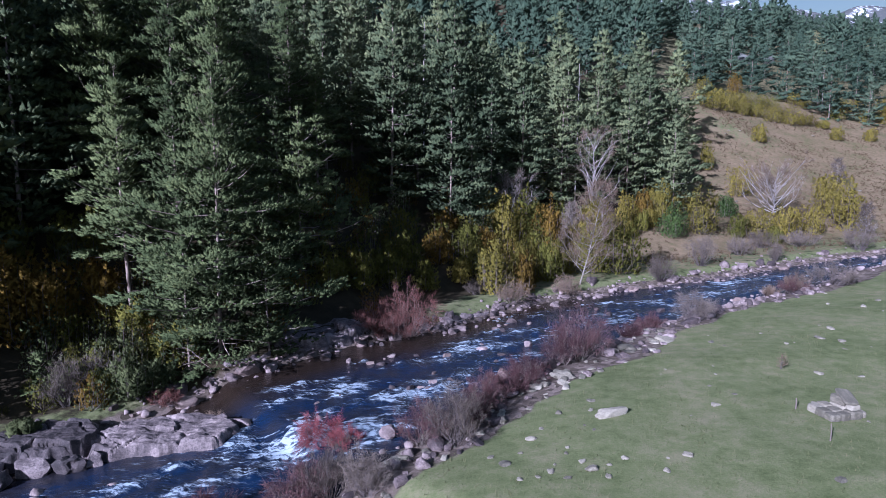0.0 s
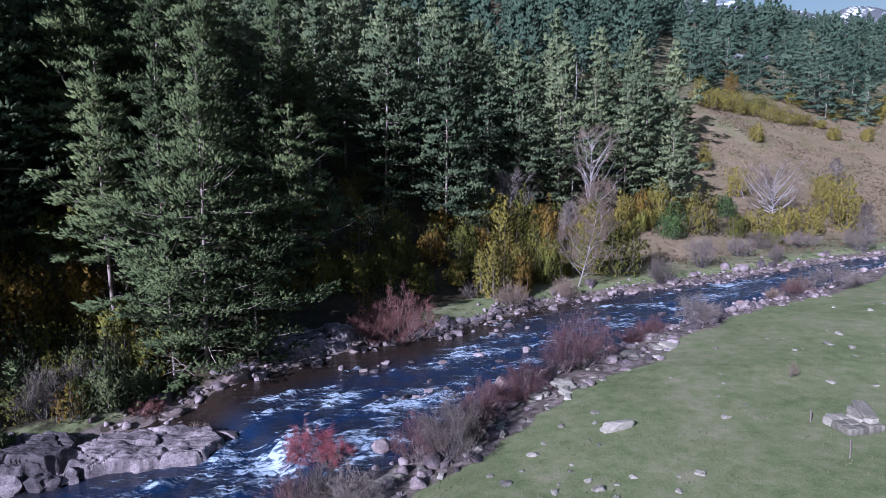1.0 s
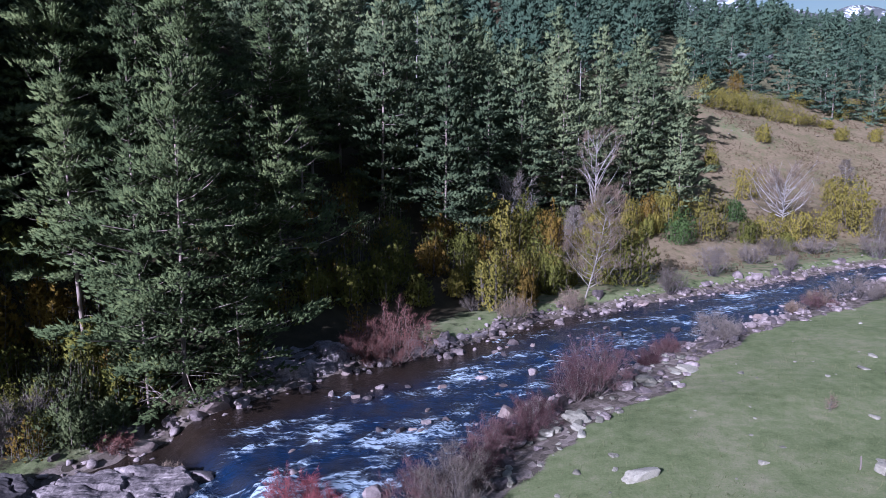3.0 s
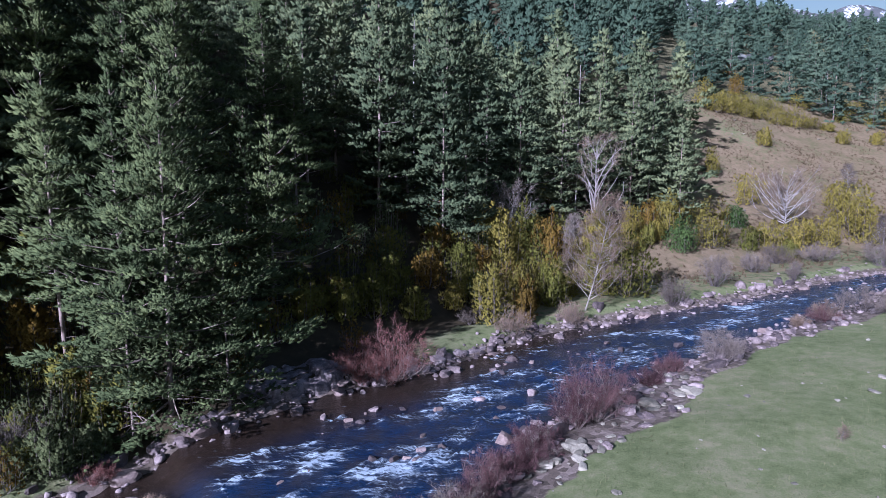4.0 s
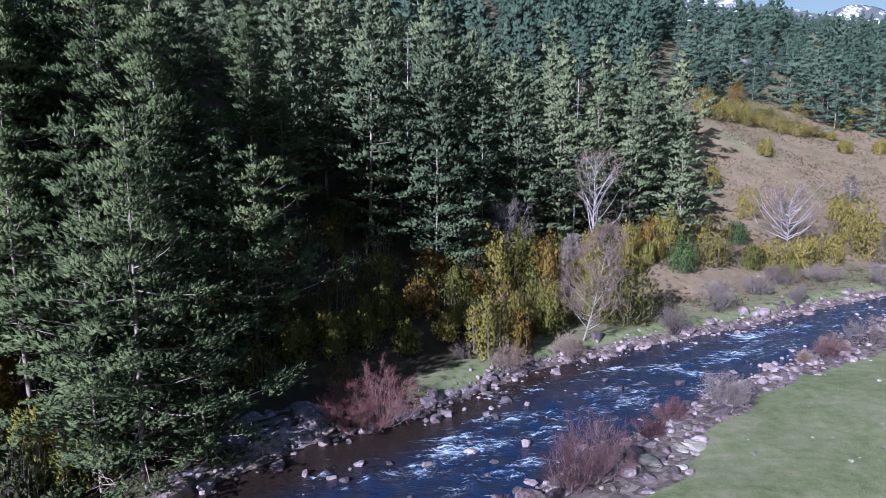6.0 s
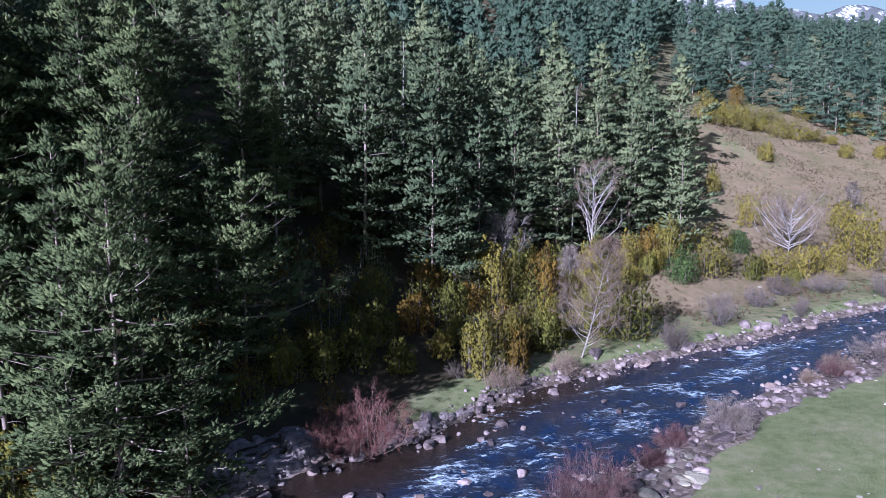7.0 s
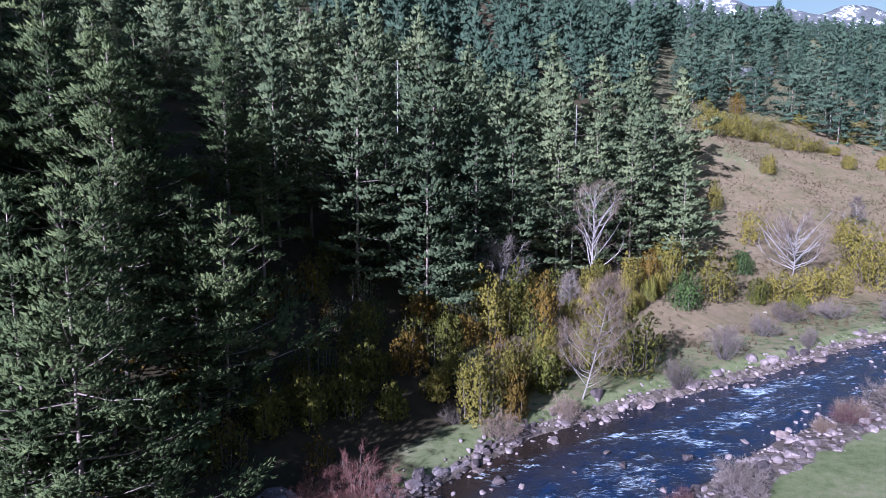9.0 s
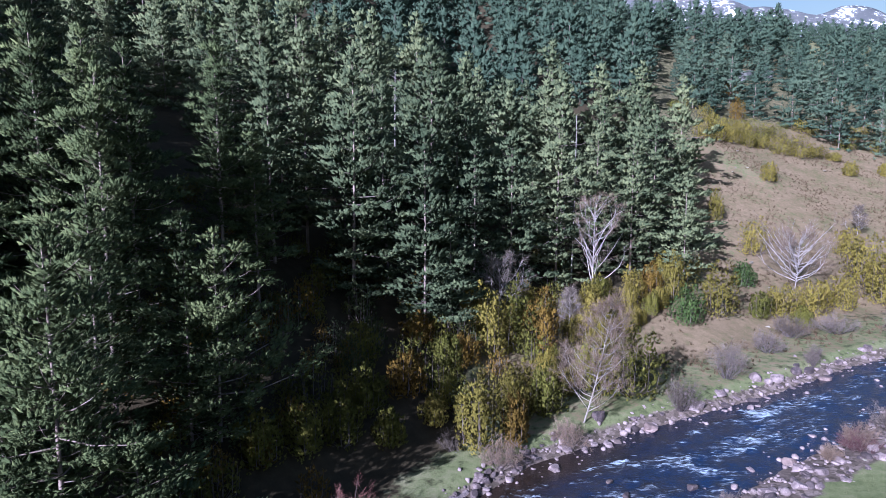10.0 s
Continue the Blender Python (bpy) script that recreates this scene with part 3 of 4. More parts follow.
def box_bush(seed, h, w, mat, label, name="box_bush", group="evergreen bushes on the far bank", tufts=50):
    wood, at, way, away, rng = box_meshes(seed, h, w, 13, int(tufts * 1.35))
    root = thing(name, label, "bush", group)
    tagged(part("stemwork", wood.mesh("stemwork"), BARK_DARK, root), kind="stuff")
    size = 0.19 + 0.017 * h
    part("foliage", triangles("foliage", *shoots(rng, at, way, away, size * 1.1, size * 0.34, 2, True, 0.45)), mat, root)
    return root


def bare_shrub(seed, h, w, wood_mat, twig_mat, label, stems=34, name="willow_shrub"):
    """A leafless shrub: many stems from one foot, forking into fine twigs."""
    rng = np.random.default_rng(seed)
    wood = Wood()
    at, way = [], []
    for i in range(stems):
        az, q = rng.uniform(0, 6.283), math.sqrt(rng.random())
        out = np.array([math.cos(az), math.sin(az), 0.0])
        tip = out * q * w * 0.5 + np.array([0, 0, h * (1 - 0.45 * q * q) * rng.uniform(0.6, 1.0)])
        foot = out * q * w * 0.10
        mid = foot + (tip - foot) * 0.5 + out * w * 0.08 * q + rng.normal(0, 0.06 * h, 3) * np.array([1, 1, 0.4])
        wood.limb([foot, foot * 0.5 + mid * 0.5 + rng.normal(0, 0.02 * h, 3), mid, mid * 0.5 + tip * 0.5 + rng.normal(0, 0.03 * h, 3), tip], 0.010 + 0.004 * h, 0.005, 3)
        for k in range(9):
            t = rng.uniform(0.3, 1.0)
            p = foot + (mid - foot) * min(1, 2 * t) if t < 0.5 else mid + (tip - mid) * (2 * t - 1)
            d = unit(out * 0.35 * q + np.array([0, 0, 0.8]) + rng.normal(0, 0.42, 3))
            L = h * rng.uniform(0.12, 0.3)
            if k < 4:
                wood.limb([p, p + d * L * 0.5 + rng.normal(0, 0.03, 3), p + d * L], 0.010, 0.004, 3)
            for s in range(2):
                at.append(p + d * L * rng.uniform(0.2, 0.9))
                way.append(d)
    root = thing(name, label, "shrub", "leafless shrubs along the banks")
    tagged(part("stemwork", wood.mesh("stemwork"), wood_mat, root), kind="stuff")
    part("twig_spray", triangles("twig_spray", blades(rng, at, way, 6, 0.2 + 0.07 * h, 0.017, 0.40)), twig_mat, root)
    return root


def bare_tree(seed, h, w, lean, twig_mat, label, low=0.25, name="birch_tree", dense=1.0, haze=False, limb_mat=BARK_GREY, lift=0.25, trunk_mat=BARK_GREY):
    """A leafless tree with a pale trunk, rising limbs and a haze of twigs."""
    rng = np.random.default_rng(seed)
    trunk, limbs = Wood(), Wood()
    at, way = [], []

    def axis(t):
        return np.array([lean[0] * t, lean[1] * t, h * t]) + np.array([0.12 * math.sin(5 * t), 0.1 * math.sin(4 * t + 1), 0])
    trunk.limb([axis(t) for t in np.linspace(0, 1, 10)], 0.0070 * h + 0.01, 0.01, 7)
    n = int(30 * dense)
    for i in range(n):
        t = low + (0.96 - low) * i / (n - 1)
        az = i * 2.4 + rng.normal(0, 0.3)
        u = (t - low) / (1 - low)
        L = w * 0.5 * (math.sqrt(max(0.04, 1 - u * u)) if dense > 1 else 1 - 0.8 * u) * rng.uniform(0.6, 1.15)
        bow = rng.normal(0, 0.14, 3) * L
        out = np.array([math.cos(az), math.sin(az), 0.0])
        p0 = axis(t)

        def along(q):
            return p0 + out * L * q * (1 - 0.2 * q) + bow * math.sin(3.14 * q) + np.array([0, 0, L * (lift * q + 0.35 * q * q)])
        limbs.limb([along(q) for q in (0, 0.25, 0.5, 0.75, 1)], 0.014 + (0.014 if w > 10 else 0.009) * L, 0.010, 4)
        for k in range(7):
            q = rng.uniform(0.25, 1.0)
            d = unit(out * 0.6 + np.array([0, 0, 0.8]) + rng.normal(0, 0.5, 3))
            l2 = L * rng.uniform(0.18, 0.4) + 0.2
            limbs.limb([along(q), along(q) + d * l2 * 0.55, along(q) + d * l2 + np.array([0, 0, 0.05])], 0.012, 0.005, 3)
            for s in range(3):
                at.append(along(q) + d * l2 * rng.uniform(0.3, 1.0))
                way.append(d)
    root = thing(name, label, "tree", "leafless trees")
    part("trunk", trunk.mesh("trunk"), trunk_mat, root)
    tagged(part("branchwork", limbs.mesh("branchwork"), limb_mat, root), kind="stuff")
    part("twig_spray", triangles("twig_spray", blades(rng, at, way, 10 if haze else 6, 0.65, 0.020, 0.5)), twig_mat, root)
    return root


def stand(ob, x, y, turn=0.0, size=1.0, sink=0.1):
    ob.matrix_basis = pose(x, y, ground(x, y) - sink, 0, 0, turn) @ Matrix.Scale(size, 4)
    return ob


def stand_copy(ob, x, y, turn=0.0, size=1.0, sink=0.1, tip=0.0):
    c = copy_thing(ob, pose(x, y, ground(x, y) - sink, tip, 0, turn))
    c.scale = (size, size, size)
    return c


# ---- pines that stand out: x, y, height, crown radius, bare share of the trunk ----
KEY_PINES = ((-23.8, 45.8, 20.4, 3.3, 0.30), (-19.5, 45.4, 21.6, 3.5, 0.20), (-16.8, 44.7, 21.6, 6.4, 0.05), (-18.6, 43.4, 12.0, 3.9, 0.08), (-13.6, 46.4, 11.0, 4.4, 0.04), (-16.1, 59.4, 16.9, 4.4, 0.06), (-14.3, 60.4, 16.2, 5.4, 0.05),
             (-21.2, 58.8, 25.4, 4.6, 0.12), (-20.2, 54.6, 19.4, 3.8, 0.10), (-26.4, 60.0, 26.0, 4.9, 0.12), (-22.6, 66.0, 24.0, 4.6, 0.16), (-38.0, 56.0, 25.0, 5.5, 0.12), (-31.0, 57.0, 26.0, 5.0, 0.16), (-29.6, 64.5, 25.0, 5.0, 0.10), (-34.0, 61.0, 26.5, 5.2, 0.10), (-28.2, 70.5, 23.0, 4.8, 0.10), (-41.0, 63.0, 26.0, 5.4, 0.10), (-35.4, 51.0, 25.0, 5.0, 0.10), (-18.4, 75.0, 27.0, 3.5, 0.24), (-15.6, 76.5, 19.2, 3.4, 0.20),
             (-16.1, 85.2, 23.6, 3.3, 0.20), (-13.3, 90.0, 26.6, 5.0, 0.12), (-7.2, 85.0, 28.0, 7.4, 0.08), (-3.6, 91.0, 24.0, 5.2, 0.12), (1.0, 82.8, 22.6, 5.4, 0.13), (3.8, 84.6, 16.0, 4.4, 0.10),
             (40.5, 107.5, 16.6, 4.8, 0.10), (33.0, 110.0, 22.0, 6.4, 0.03), (38.0, 116.0, 24.0, 6.0, 0.05), (12.5, 98.0, 22.0, 6.2, 0.03), (20.0, 104.0, 23.0, 6.2, 0.03), (27.0, 108.0, 22.5, 6.0, 0.03), (7.5, 96.5, 20.0, 4.6, 0.06))
for k, (px, py, ph, pr, pb) in enumerate(KEY_PINES):
    stand(pine(40 + k, ph, pr, pb, 2 if py < 80 and px > -32 else 1, "tall Scots pine with blue-green needles above the stream", "pines of the wood"), px, py, 37 * k)



def dead_pine(seed, h):
    """A dead standing pine: a bleached trunk with broken stubs of limbs."""
    pick = random.Random(seed)
    trunk, stubs = Wood(), Wood()
    trunk.limb([(0.3 * math.sin(2 * t), 0.2 * math.sin(3 * t), h * t) for t in np.linspace(0, 1, 8)], 0.13, 0.04, 7)
    for k in range(22):
        t, a, reach = pick.uniform(0.35, 0.98), pick.uniform(0, 6.283), pick.uniform(0.4, 1.3)
        foot = Vector((0.3 * math.sin(2 * t), 0.2 * math.sin(3 * t), h * t))
        out = Vector((math.cos(a), math.sin(a), pick.uniform(-0.2, 0.4)))
        stubs.limb([foot, foot + out * reach * 0.6, foot + out * reach + Vector((0, 0, 0.1))], 0.035, 0.012, 3)
    root = thing("dead_pine", "bleached dead pine with broken limb stubs", "tree", "dead pines")
    part("trunk", trunk.mesh("trunk"), BARK_GREY, root)
    tagged(part("branchwork", stubs.mesh("branchwork"), BARK_GREY, root), kind="stuff")
    return root


for k, (x, y, h) in enumerate(((22.8, 106.0, 24.5), (-3.0, 99.5, 24.5), (118.0, 193.5, 13.0), (139.5, 203.0, 14.0))):
    stand(dead_pine(400 + k, h), x, y, 70 * k)

trunk, limbs, (v, nrm) = pine_meshes(91, 3.0, 0.8, 0.15, 9, 5, 15.0, 0.26, 0.06, 2, 5, False, 0.4)
sapling = thing("young_pine", "slender young pine on the bank above the rock shelf", "tree")
part("trunk", trunk.mesh("trunk"), BARK_PINE, sapling)
tagged(part("branchwork", limbs.mesh("branchwork"), BARK_PINE, sapling), kind="stuff")
part("crown", triangles("crown", v, nrm), PINE_NEAR, sapling)
stand(sapling, -25.9, 37.8)

# ---- the wood ----
rng = np.random.default_rng(5)
PROTO_MID = [pine(100 + k, 20.5 + 1.6 * (k % 4), 5.1 + 0.4 * (k % 4), 0.04 + 0.05 * (k % 3), 1, "Scots pine in the dense wood on the hillside", "pines of the wood") for k in range(6)]
PROTO_LIGHT = [pine(130 + k, 19.0 + 1.8 * (k % 3), 5.2 + 0.5 * (k % 3), 0.02 + 0.04 * (k % 2), 0, "Scots pine further up the wooded hillside", "pines of the wood") for k in range(6)]
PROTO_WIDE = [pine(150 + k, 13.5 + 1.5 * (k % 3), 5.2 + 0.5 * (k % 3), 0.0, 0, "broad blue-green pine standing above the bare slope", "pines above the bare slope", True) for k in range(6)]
free = {0: list(PROTO_LIGHT), 1: list(PROTO_MID), 2: list(PROTO_WIDE)}
placed = [(p[0], p[1]) for p in KEY_PINES]


def place_pine(x, y, turn, size, detail):
    placed.append((x, y))
    if free[detail]:
        stand(free[detail].pop(), x, y, turn, size)
    else:
        stand_copy((PROTO_LIGHT, PROTO_MID, PROTO_WIDE)[detail][int(rng.integers(6))], x, y, turn, size)


# the shaded hollow behind the front pines
for x, y, size in ((-36, 68, 0.95), (-45, 67, 0.95), (-31, 75, 0.85), (-40, 77, 0.9), (-50, 75, 0.95), (-33, 86, 0.8), (-43, 88, 0.85), (-28, 101, 0.75), (-19, 102, 0.7)):
    place_pine(x, y, rng.uniform(0, 360), size, 1)
for gy in np.arange(22, 166, 9.0):
    for gx in np.arange(-118, 84, 9.0):
        x, y = gx + rng.uniform(-3.9, 3.9), gy + rng.uniform(-3.9, 3.9)
        turn, size = rng.uniform(0, 360), rng.uniform(0.66, 1.2)
        dl = (y - bank_left(x)) * 0.85
        if dl < (14 if x < -20 else 27) or x > forest_edge(y) - 1.5 or x < -0.8 * y - 34:
            continue
        if min(math.hypot(x - a, y - b) for a, b in placed) < 6.0:
            continue
        if (-48 < x < -5 and y < 88 and x > -0.75 * y) or (y < 96 and abs(x + 13.6 + 0.22 * (y - 70)) < 6):
            continue
        # pines out of view on the left are enlarged to shade the wood
        if x < -0.78 * y - 4:
            size *= 1.4
        elif x < -20 and y < 118:
            size *= 0.8
        place_pine(x, y, turn, size, 1 if y < 112 and x > -0.75 * y - 6 else 0)
# the scattered pines above the bare slope
for x, y, size in ((116.3, 187.3, 1.2), (128.4, 187.6, 1.02), (109.6, 199.2, 1.25), (101.3, 205.7, 0.85), (85.1, 200.0, 0.85), (127.8, 216.5, 1.15), (136.9, 206.9, 1.05), (80.4, 201.4, 1.1), (105.6, 230.6, 1.3), (146.0, 193.0, 1.0), (151.5, 204.0, 1.1)):
    place_pine(x, y, rng.uniform(0, 360), size, 2)
count_upper = 0
for gy in np.arange(188, 304, 11.0):
    for gx in np.arange(62, 250, 11.0):
        x, y = gx + rng.uniform(-5.5, 5.5), gy + rng.uniform(-5.5, 5.5)
        turn, size = rng.uniform(0, 360), rng.uniform(0.5, 0.95)
        if x > 0.84 * y + 6 or x < 0.37 * y or (y < 197 and x < 112) or count_upper > 140 or abs(x - 133) + abs(y - 270) < 14 or (abs(x / y - 0.478) < 0.022 and 232 < y < 276):
            continue
        if rng.random() < (0.35 if y < 232 else 0.2) or min(math.hypot(x - a, y - b) for a, b in placed) < 8.0:
            continue
        place_pine(x, y, turn, size * 1.25, 2)
        count_upper += 1
# added pines out of view that shade the near end of the left bank
for x, y, size in ((-36, 33, 0.88), (-41, 29, 0.9), (-46, 36, 0.95), (-45, 30, 0.95), (-52, 33, 0.95), (-43, 45, 1.5), (-48, 49, 1.55), (-47, 41, 1.55), (-53, 41, 1.5), (-52, 54, 1.4), (-53, 45, 1.4), (-57, 58, 1.4), (-58, 50, 1.4), (-62, 63, 1.4), (-63, 55, 1.4), (-68, 68, 1.4), (-69, 60, 1.4), (-74, 73, 1.4)):
    place_pine(x, y, rng.uniform(0, 360), size, 0)


# added pines on the unseen hill downstream that raise its shade
for k in range(20):
    along, across = (-24, -31)[k % 2] + rng.uniform(-2, 2), -70 - 2.7 * k
    place_pine(0.6 * along + 0.8 * across, 0.8 * along - 0.6 * across, rng.uniform(0, 360), 1.35, 0)


def far_woods():
    """The wood further up the hill, too dense to count."""
    protos = [pine_meshes(300 + k, 17.0 + 1.8 * (k % 3), 4.6 + 0.5 * (k % 4), 0.0, 9, 6, 1.1, 1.25, 0.46, 0, 3) for k in range(5)]
    crowns, normals, wood_v, wood_f = [], [], [], []
    base = 0
    for gy in np.arange(112, 480, 13.0):
        for gx in np.arange(-270, 430, 13.0):
            step = 1.0
            x, y = gx + rng.uniform(-4.6, 4.6), gy + rng.uniform(-4.6, 4.6)
            turn, size, pick, keep = rng.uniform(0, 6.283), rng.uniform(0.65, 1.4), int(rng.integers(5)), rng.random()
            if x < -0.78 * y + 8 or x > 0.83 * y + 12:
                continue
            edge = forest_edge(y)
            if y < 164 and x < 82 and (y - bank_left(x)) * 0.85 > 20:
                continue
            if x > edge - 2 and not (y > 198 or (x > 1.22 * y - 60 and y > 188)):
                continue
            if x > 0.36 * y and y < 304:
                continue
            dl = (y - bank_left(x)) * 0.85
            if dl > 276:
                continue
            if dl > 190 and x > 40:
                size *= 0.66
            c, s = math.cos(turn) * size, math.sin(turn) * size
            rot = np.array([[c, s, 0], [-s, c, 0], [0, 0, size]])
            at = np.array([x, y, ground(x, y) - 0.2])
            trunk, limbs, (v, nrm) = protos[pick]
            crowns.append(v @ rot + at)
            normals.append(nrm @ rot / size)
            tv = np.array([tuple(q) for q in trunk.v]) @ rot + at
            wood_v += tv.tolist()
            wood_f += [tuple(base + i for i in f) for f in trunk.f]
            base = len(wood_v)
    root = tagged(new("far_woods"), "dense blue-green pine wood covering the upper hillside", "woods", kind="stuff")
    me = bpy.data.meshes.new("trunks")
    me.from_pydata(wood_v, [], wood_f)
    tagged(part("trunks", me, BARK_DARK, root), kind="stuff")
    tagged(part("crowns", triangles("crowns", np.concatenate(crowns), np.concatenate(normals)), PINE_HAZE, root), kind="stuff")


far_woods()

# ---- evergreen bushes: x, y, height, width ----
BOX_KINDS = {
    "yellow": (BOX_YELLOW, "tall yellow-green box bush on the far bank",
               ((5.9, 64.9, 7.6, 4.6), (8.6, 82.8, 8.2, 5.5), (37.7, 108.7, 5.3, 4.4), (41.7, 98.4, 8.2, 6.3), (36.6, 101.7, 7.0, 4.3), (59.5, 122.8, 7.0, 6.1), (52.0, 100.3, 5.4, 4.9), (57.5, 101.7, 6.0, 4.9), (63.3, 104.6, 6.0, 5.1),
                (72.9, 113.8, 9.0, 7.0), (71.3, 107.0, 9.5, 5.6), (78.5, 125.8, 6.3, 5.2), (79.5, 155.7, 5.0, 3.8), (2.0, 69.1, 3.2, 2.8), (43.7, 112.9, 3.8, 4.6), (21.2, 89.5, 4.6, 4.0), (15.5, 76.2, 3.5, 2.8), (57.9, 135.1, 6.5, 3.0))),
    "yellow_far": (BOX_YELLOW, "yellow-green bush in the band above the bare slope",
                   ((72.3, 174.7, 5.6, 6.3), (75.7, 174.4, 5.5, 6.3), (80.4, 176.7, 4.8, 5.6), (85.7, 177.6, 4.8, 6.5), (90.8, 179.6, 4.1, 5.7), (93.9, 176.0, 4.5, 7.2), (98.6, 175.7, 4.0, 6.4), (103.6, 177.5, 4.0, 5.7), (108.3, 177.1, 2.6, 4.8),
                    (106.9, 168.2, 4.3, 3.8), (118.1, 171.0, 4.4, 3.4), (141.9, 196.3, 5.5, 4.9), (88.0, 186.0, 5.0, 6.0), (82.0, 183.0, 5.0, 6.0))),
    "rusty": (BOX_ORANGE, "rusty orange-brown box bush at the foot of the wood",
              ((8.8, 65.7, 4.9, 2.6), (14.6, 84.4, 8.4, 4.3), (33.2, 101.4, 5.7, 3.3), (0.3, 80.1, 3.7, 3.7), (-0.6, 71.9, 4.6, 4.3), (5.2, 79.4, 3.7, 3.7), (-29.5, 41.6, 7.6, 4.4), (-28.3, 43.2, 6.2, 3.3), (-32.5, 44.4, 5.4, 3.0), (-26.1, 45.9, 5.2, 2.6), (93.3, 200.0, 7.4, 4.7), (110, 240.0, 8.0, 5.5))),
    "olive": (BOX_GREEN, "olive-green box bush in the shade of the pines",
              ((11.8, 85.1, 8.6, 4.4), (22.3, 75.4, 8.4, 5.8), (19.0, 76.9, 7.0, 4.7), (48.3, 99.6, 4.4, 3.4), (53.8, 98.4, 3.2, 2.8), (6.8, 85.5, 4.6, 4.0), (-11.3, 59.9, 4.7, 3.6), (-8.4, 62.3, 4.5, 4.1), (-6.1, 65.0, 4.8, 3.8), (-4.0, 68.3, 4.6, 4.1),
               (-1.8, 65.1, 3.4, 2.9), (3.3, 77.4, 4.7, 3.5), (-5.2, 74.4, 4.5, 3.9), (3.7, 72.4, 4.4, 3.3), (-32.0, 51.4, 4.8, 3.0), (-35.5, 49.6, 4.7, 3.3), (-30.4, 52.9, 5.0, 3.0), (-19.3, 45.0, 3.4, 3.0), (-23.2, 44.8, 3.8, 3.0), (-21.2, 43.6, 2.1, 2.1))),
    "green": (FRESH, "rounded fresh-green bush on the slope", ((35.9, 94.9, 5.4, 5.0), (51.2, 110.2, 4.6, 3.8))),
    "juniper": (JUNIPER, "grey-green juniper bush beside the rock shelf", ((-20.8, 38.9, 2.9, 3.4), (-22.7, 39.6, 2.1, 2.5), (-19.6, 40.6, 2.2, 2.2), (-24.5, 34.0, 1.2, 1.6))),
}
seed = 500
for kind, (mat, label, spots) in BOX_KINDS.items():
    for x, y, h, w in spots:
        seed += 1
        stand(box_bush(seed, h, w, mat, label, "juniper_bush" if kind == "juniper" else "box_bush"), x, y, seed * 53 % 360)

# thicket at the foot of the upper wood
made = 0
while made < 46:
    x = rng.uniform(70, 175)
    y = rng.uniform(0, 16) + float(np.interp(x, (70, 105, 140, 175), (178, 182, 190, 200)))
    if x > 0.83 * y + 6:
        continue
    h = rng.uniform(2.4, 5.2)
    seed += 1
    stand(box_bush(seed, h, h * 1.3, BOX_YELLOW if made % 3 else BOX_GREEN, "yellow-green bush in the thicket below the upper wood", "box_bush", "thicket below the upper wood", 22), x, y, seed * 53 % 360)
    made += 1

# undergrowth along the foot of the wood
UNDER = [box_bush(900 + k, 3.2 + 0.5 * k, 2.8 + 0.3 * k, (BOX_GREEN, BOX_ORANGE, BOX_GREEN, JUNIPER)[k], ("olive-green", "rusty brown", "dark olive", "grey-green")[k] + " undergrowth bush at the foot of the wood", "undergrowth_bush", "undergrowth at the foot of the wood", 12) for k in range(4)]
spare = list(UNDER)
made = 0
while made < 170:
    x = rng.uniform(-46, 22)
    dl = rng.uniform(5, 40 if x > -26 else 20)
    y = bank_left(x) + dl / 0.85
    if (x > 6 and dl < 14) or x > forest_edge(y) + 2 or (-24 < x < -12 and dl < 3):
        continue
    k, turn, size = int(rng.integers(4)), rng.uniform(0, 360), rng.uniform(0.6, 1.25)
    if spare:
        stand(spare.pop(), x, y, turn, size)
    else:
        stand_copy(UNDER[k], x, y, turn, size)
    made += 1

# low bushes in the shaded hollow, on the bank above the rock shelf, and in the sunny belt before the pines
for count, box, sizes, kinds in ((56, (-30, -6, 64, 94), (0.45, 0.95), (0, 1, 2)), (34, (-37, -20.5, 36.5, 46), (0.4, 0.9), (0, 1, 2, 3)), (16, (-33, -19, 34, 42), (0.2, 0.42), (0, 2, 3))):
    made = 0
    while made < count:
        x, y = rng.uniform(box[0], box[1]), rng.uniform(box[2], box[3])
        if (y - bank_left(x)) * 0.85 < 2.2 or min(math.hypot(x - a, y - b) for a, b in placed) < 1.2:
            continue
        stand_copy(UNDER[kinds[int(rng.integers(len(kinds)))]], x, y, rng.uniform(0, 360), rng.uniform(*sizes))
        made += 1
SUNNY = [box_bush(940 + k, 4.8 + 0.7 * k, 3.4 + 0.3 * k, (BOX_YELLOW, BOX_GREEN, BOX_YELLOW, BOX_YELLOW)[k], ("yellow-green", "olive-green", "tall yellow-green", "dull yellow")[k] + " box bush in the sunny belt before the pines", tufts=56) for k in range(4)]
spare = list(SUNNY)
made = 0
while made < 17:
    x = rng.uniform(2, 32)
    y = rng.uniform(66, 98)
    dl = (y - bank_left(x)) * 0.85
    if dl < 5.5 or x < 0.45 * (y - 74) or x > 0.62 * (y - 66) + 11 or math.hypot(x - 15.8, y - 69.4) < 3.2:
        continue
    k, turn, size = made % 4, rng.uniform(0, 360), rng.uniform(0.62, 1.1)
    if spare:
        stand(spare.pop(), x, y, turn, size)
    else:
        stand_copy(SUNNY[k], x, y, turn, size)
    made += 1
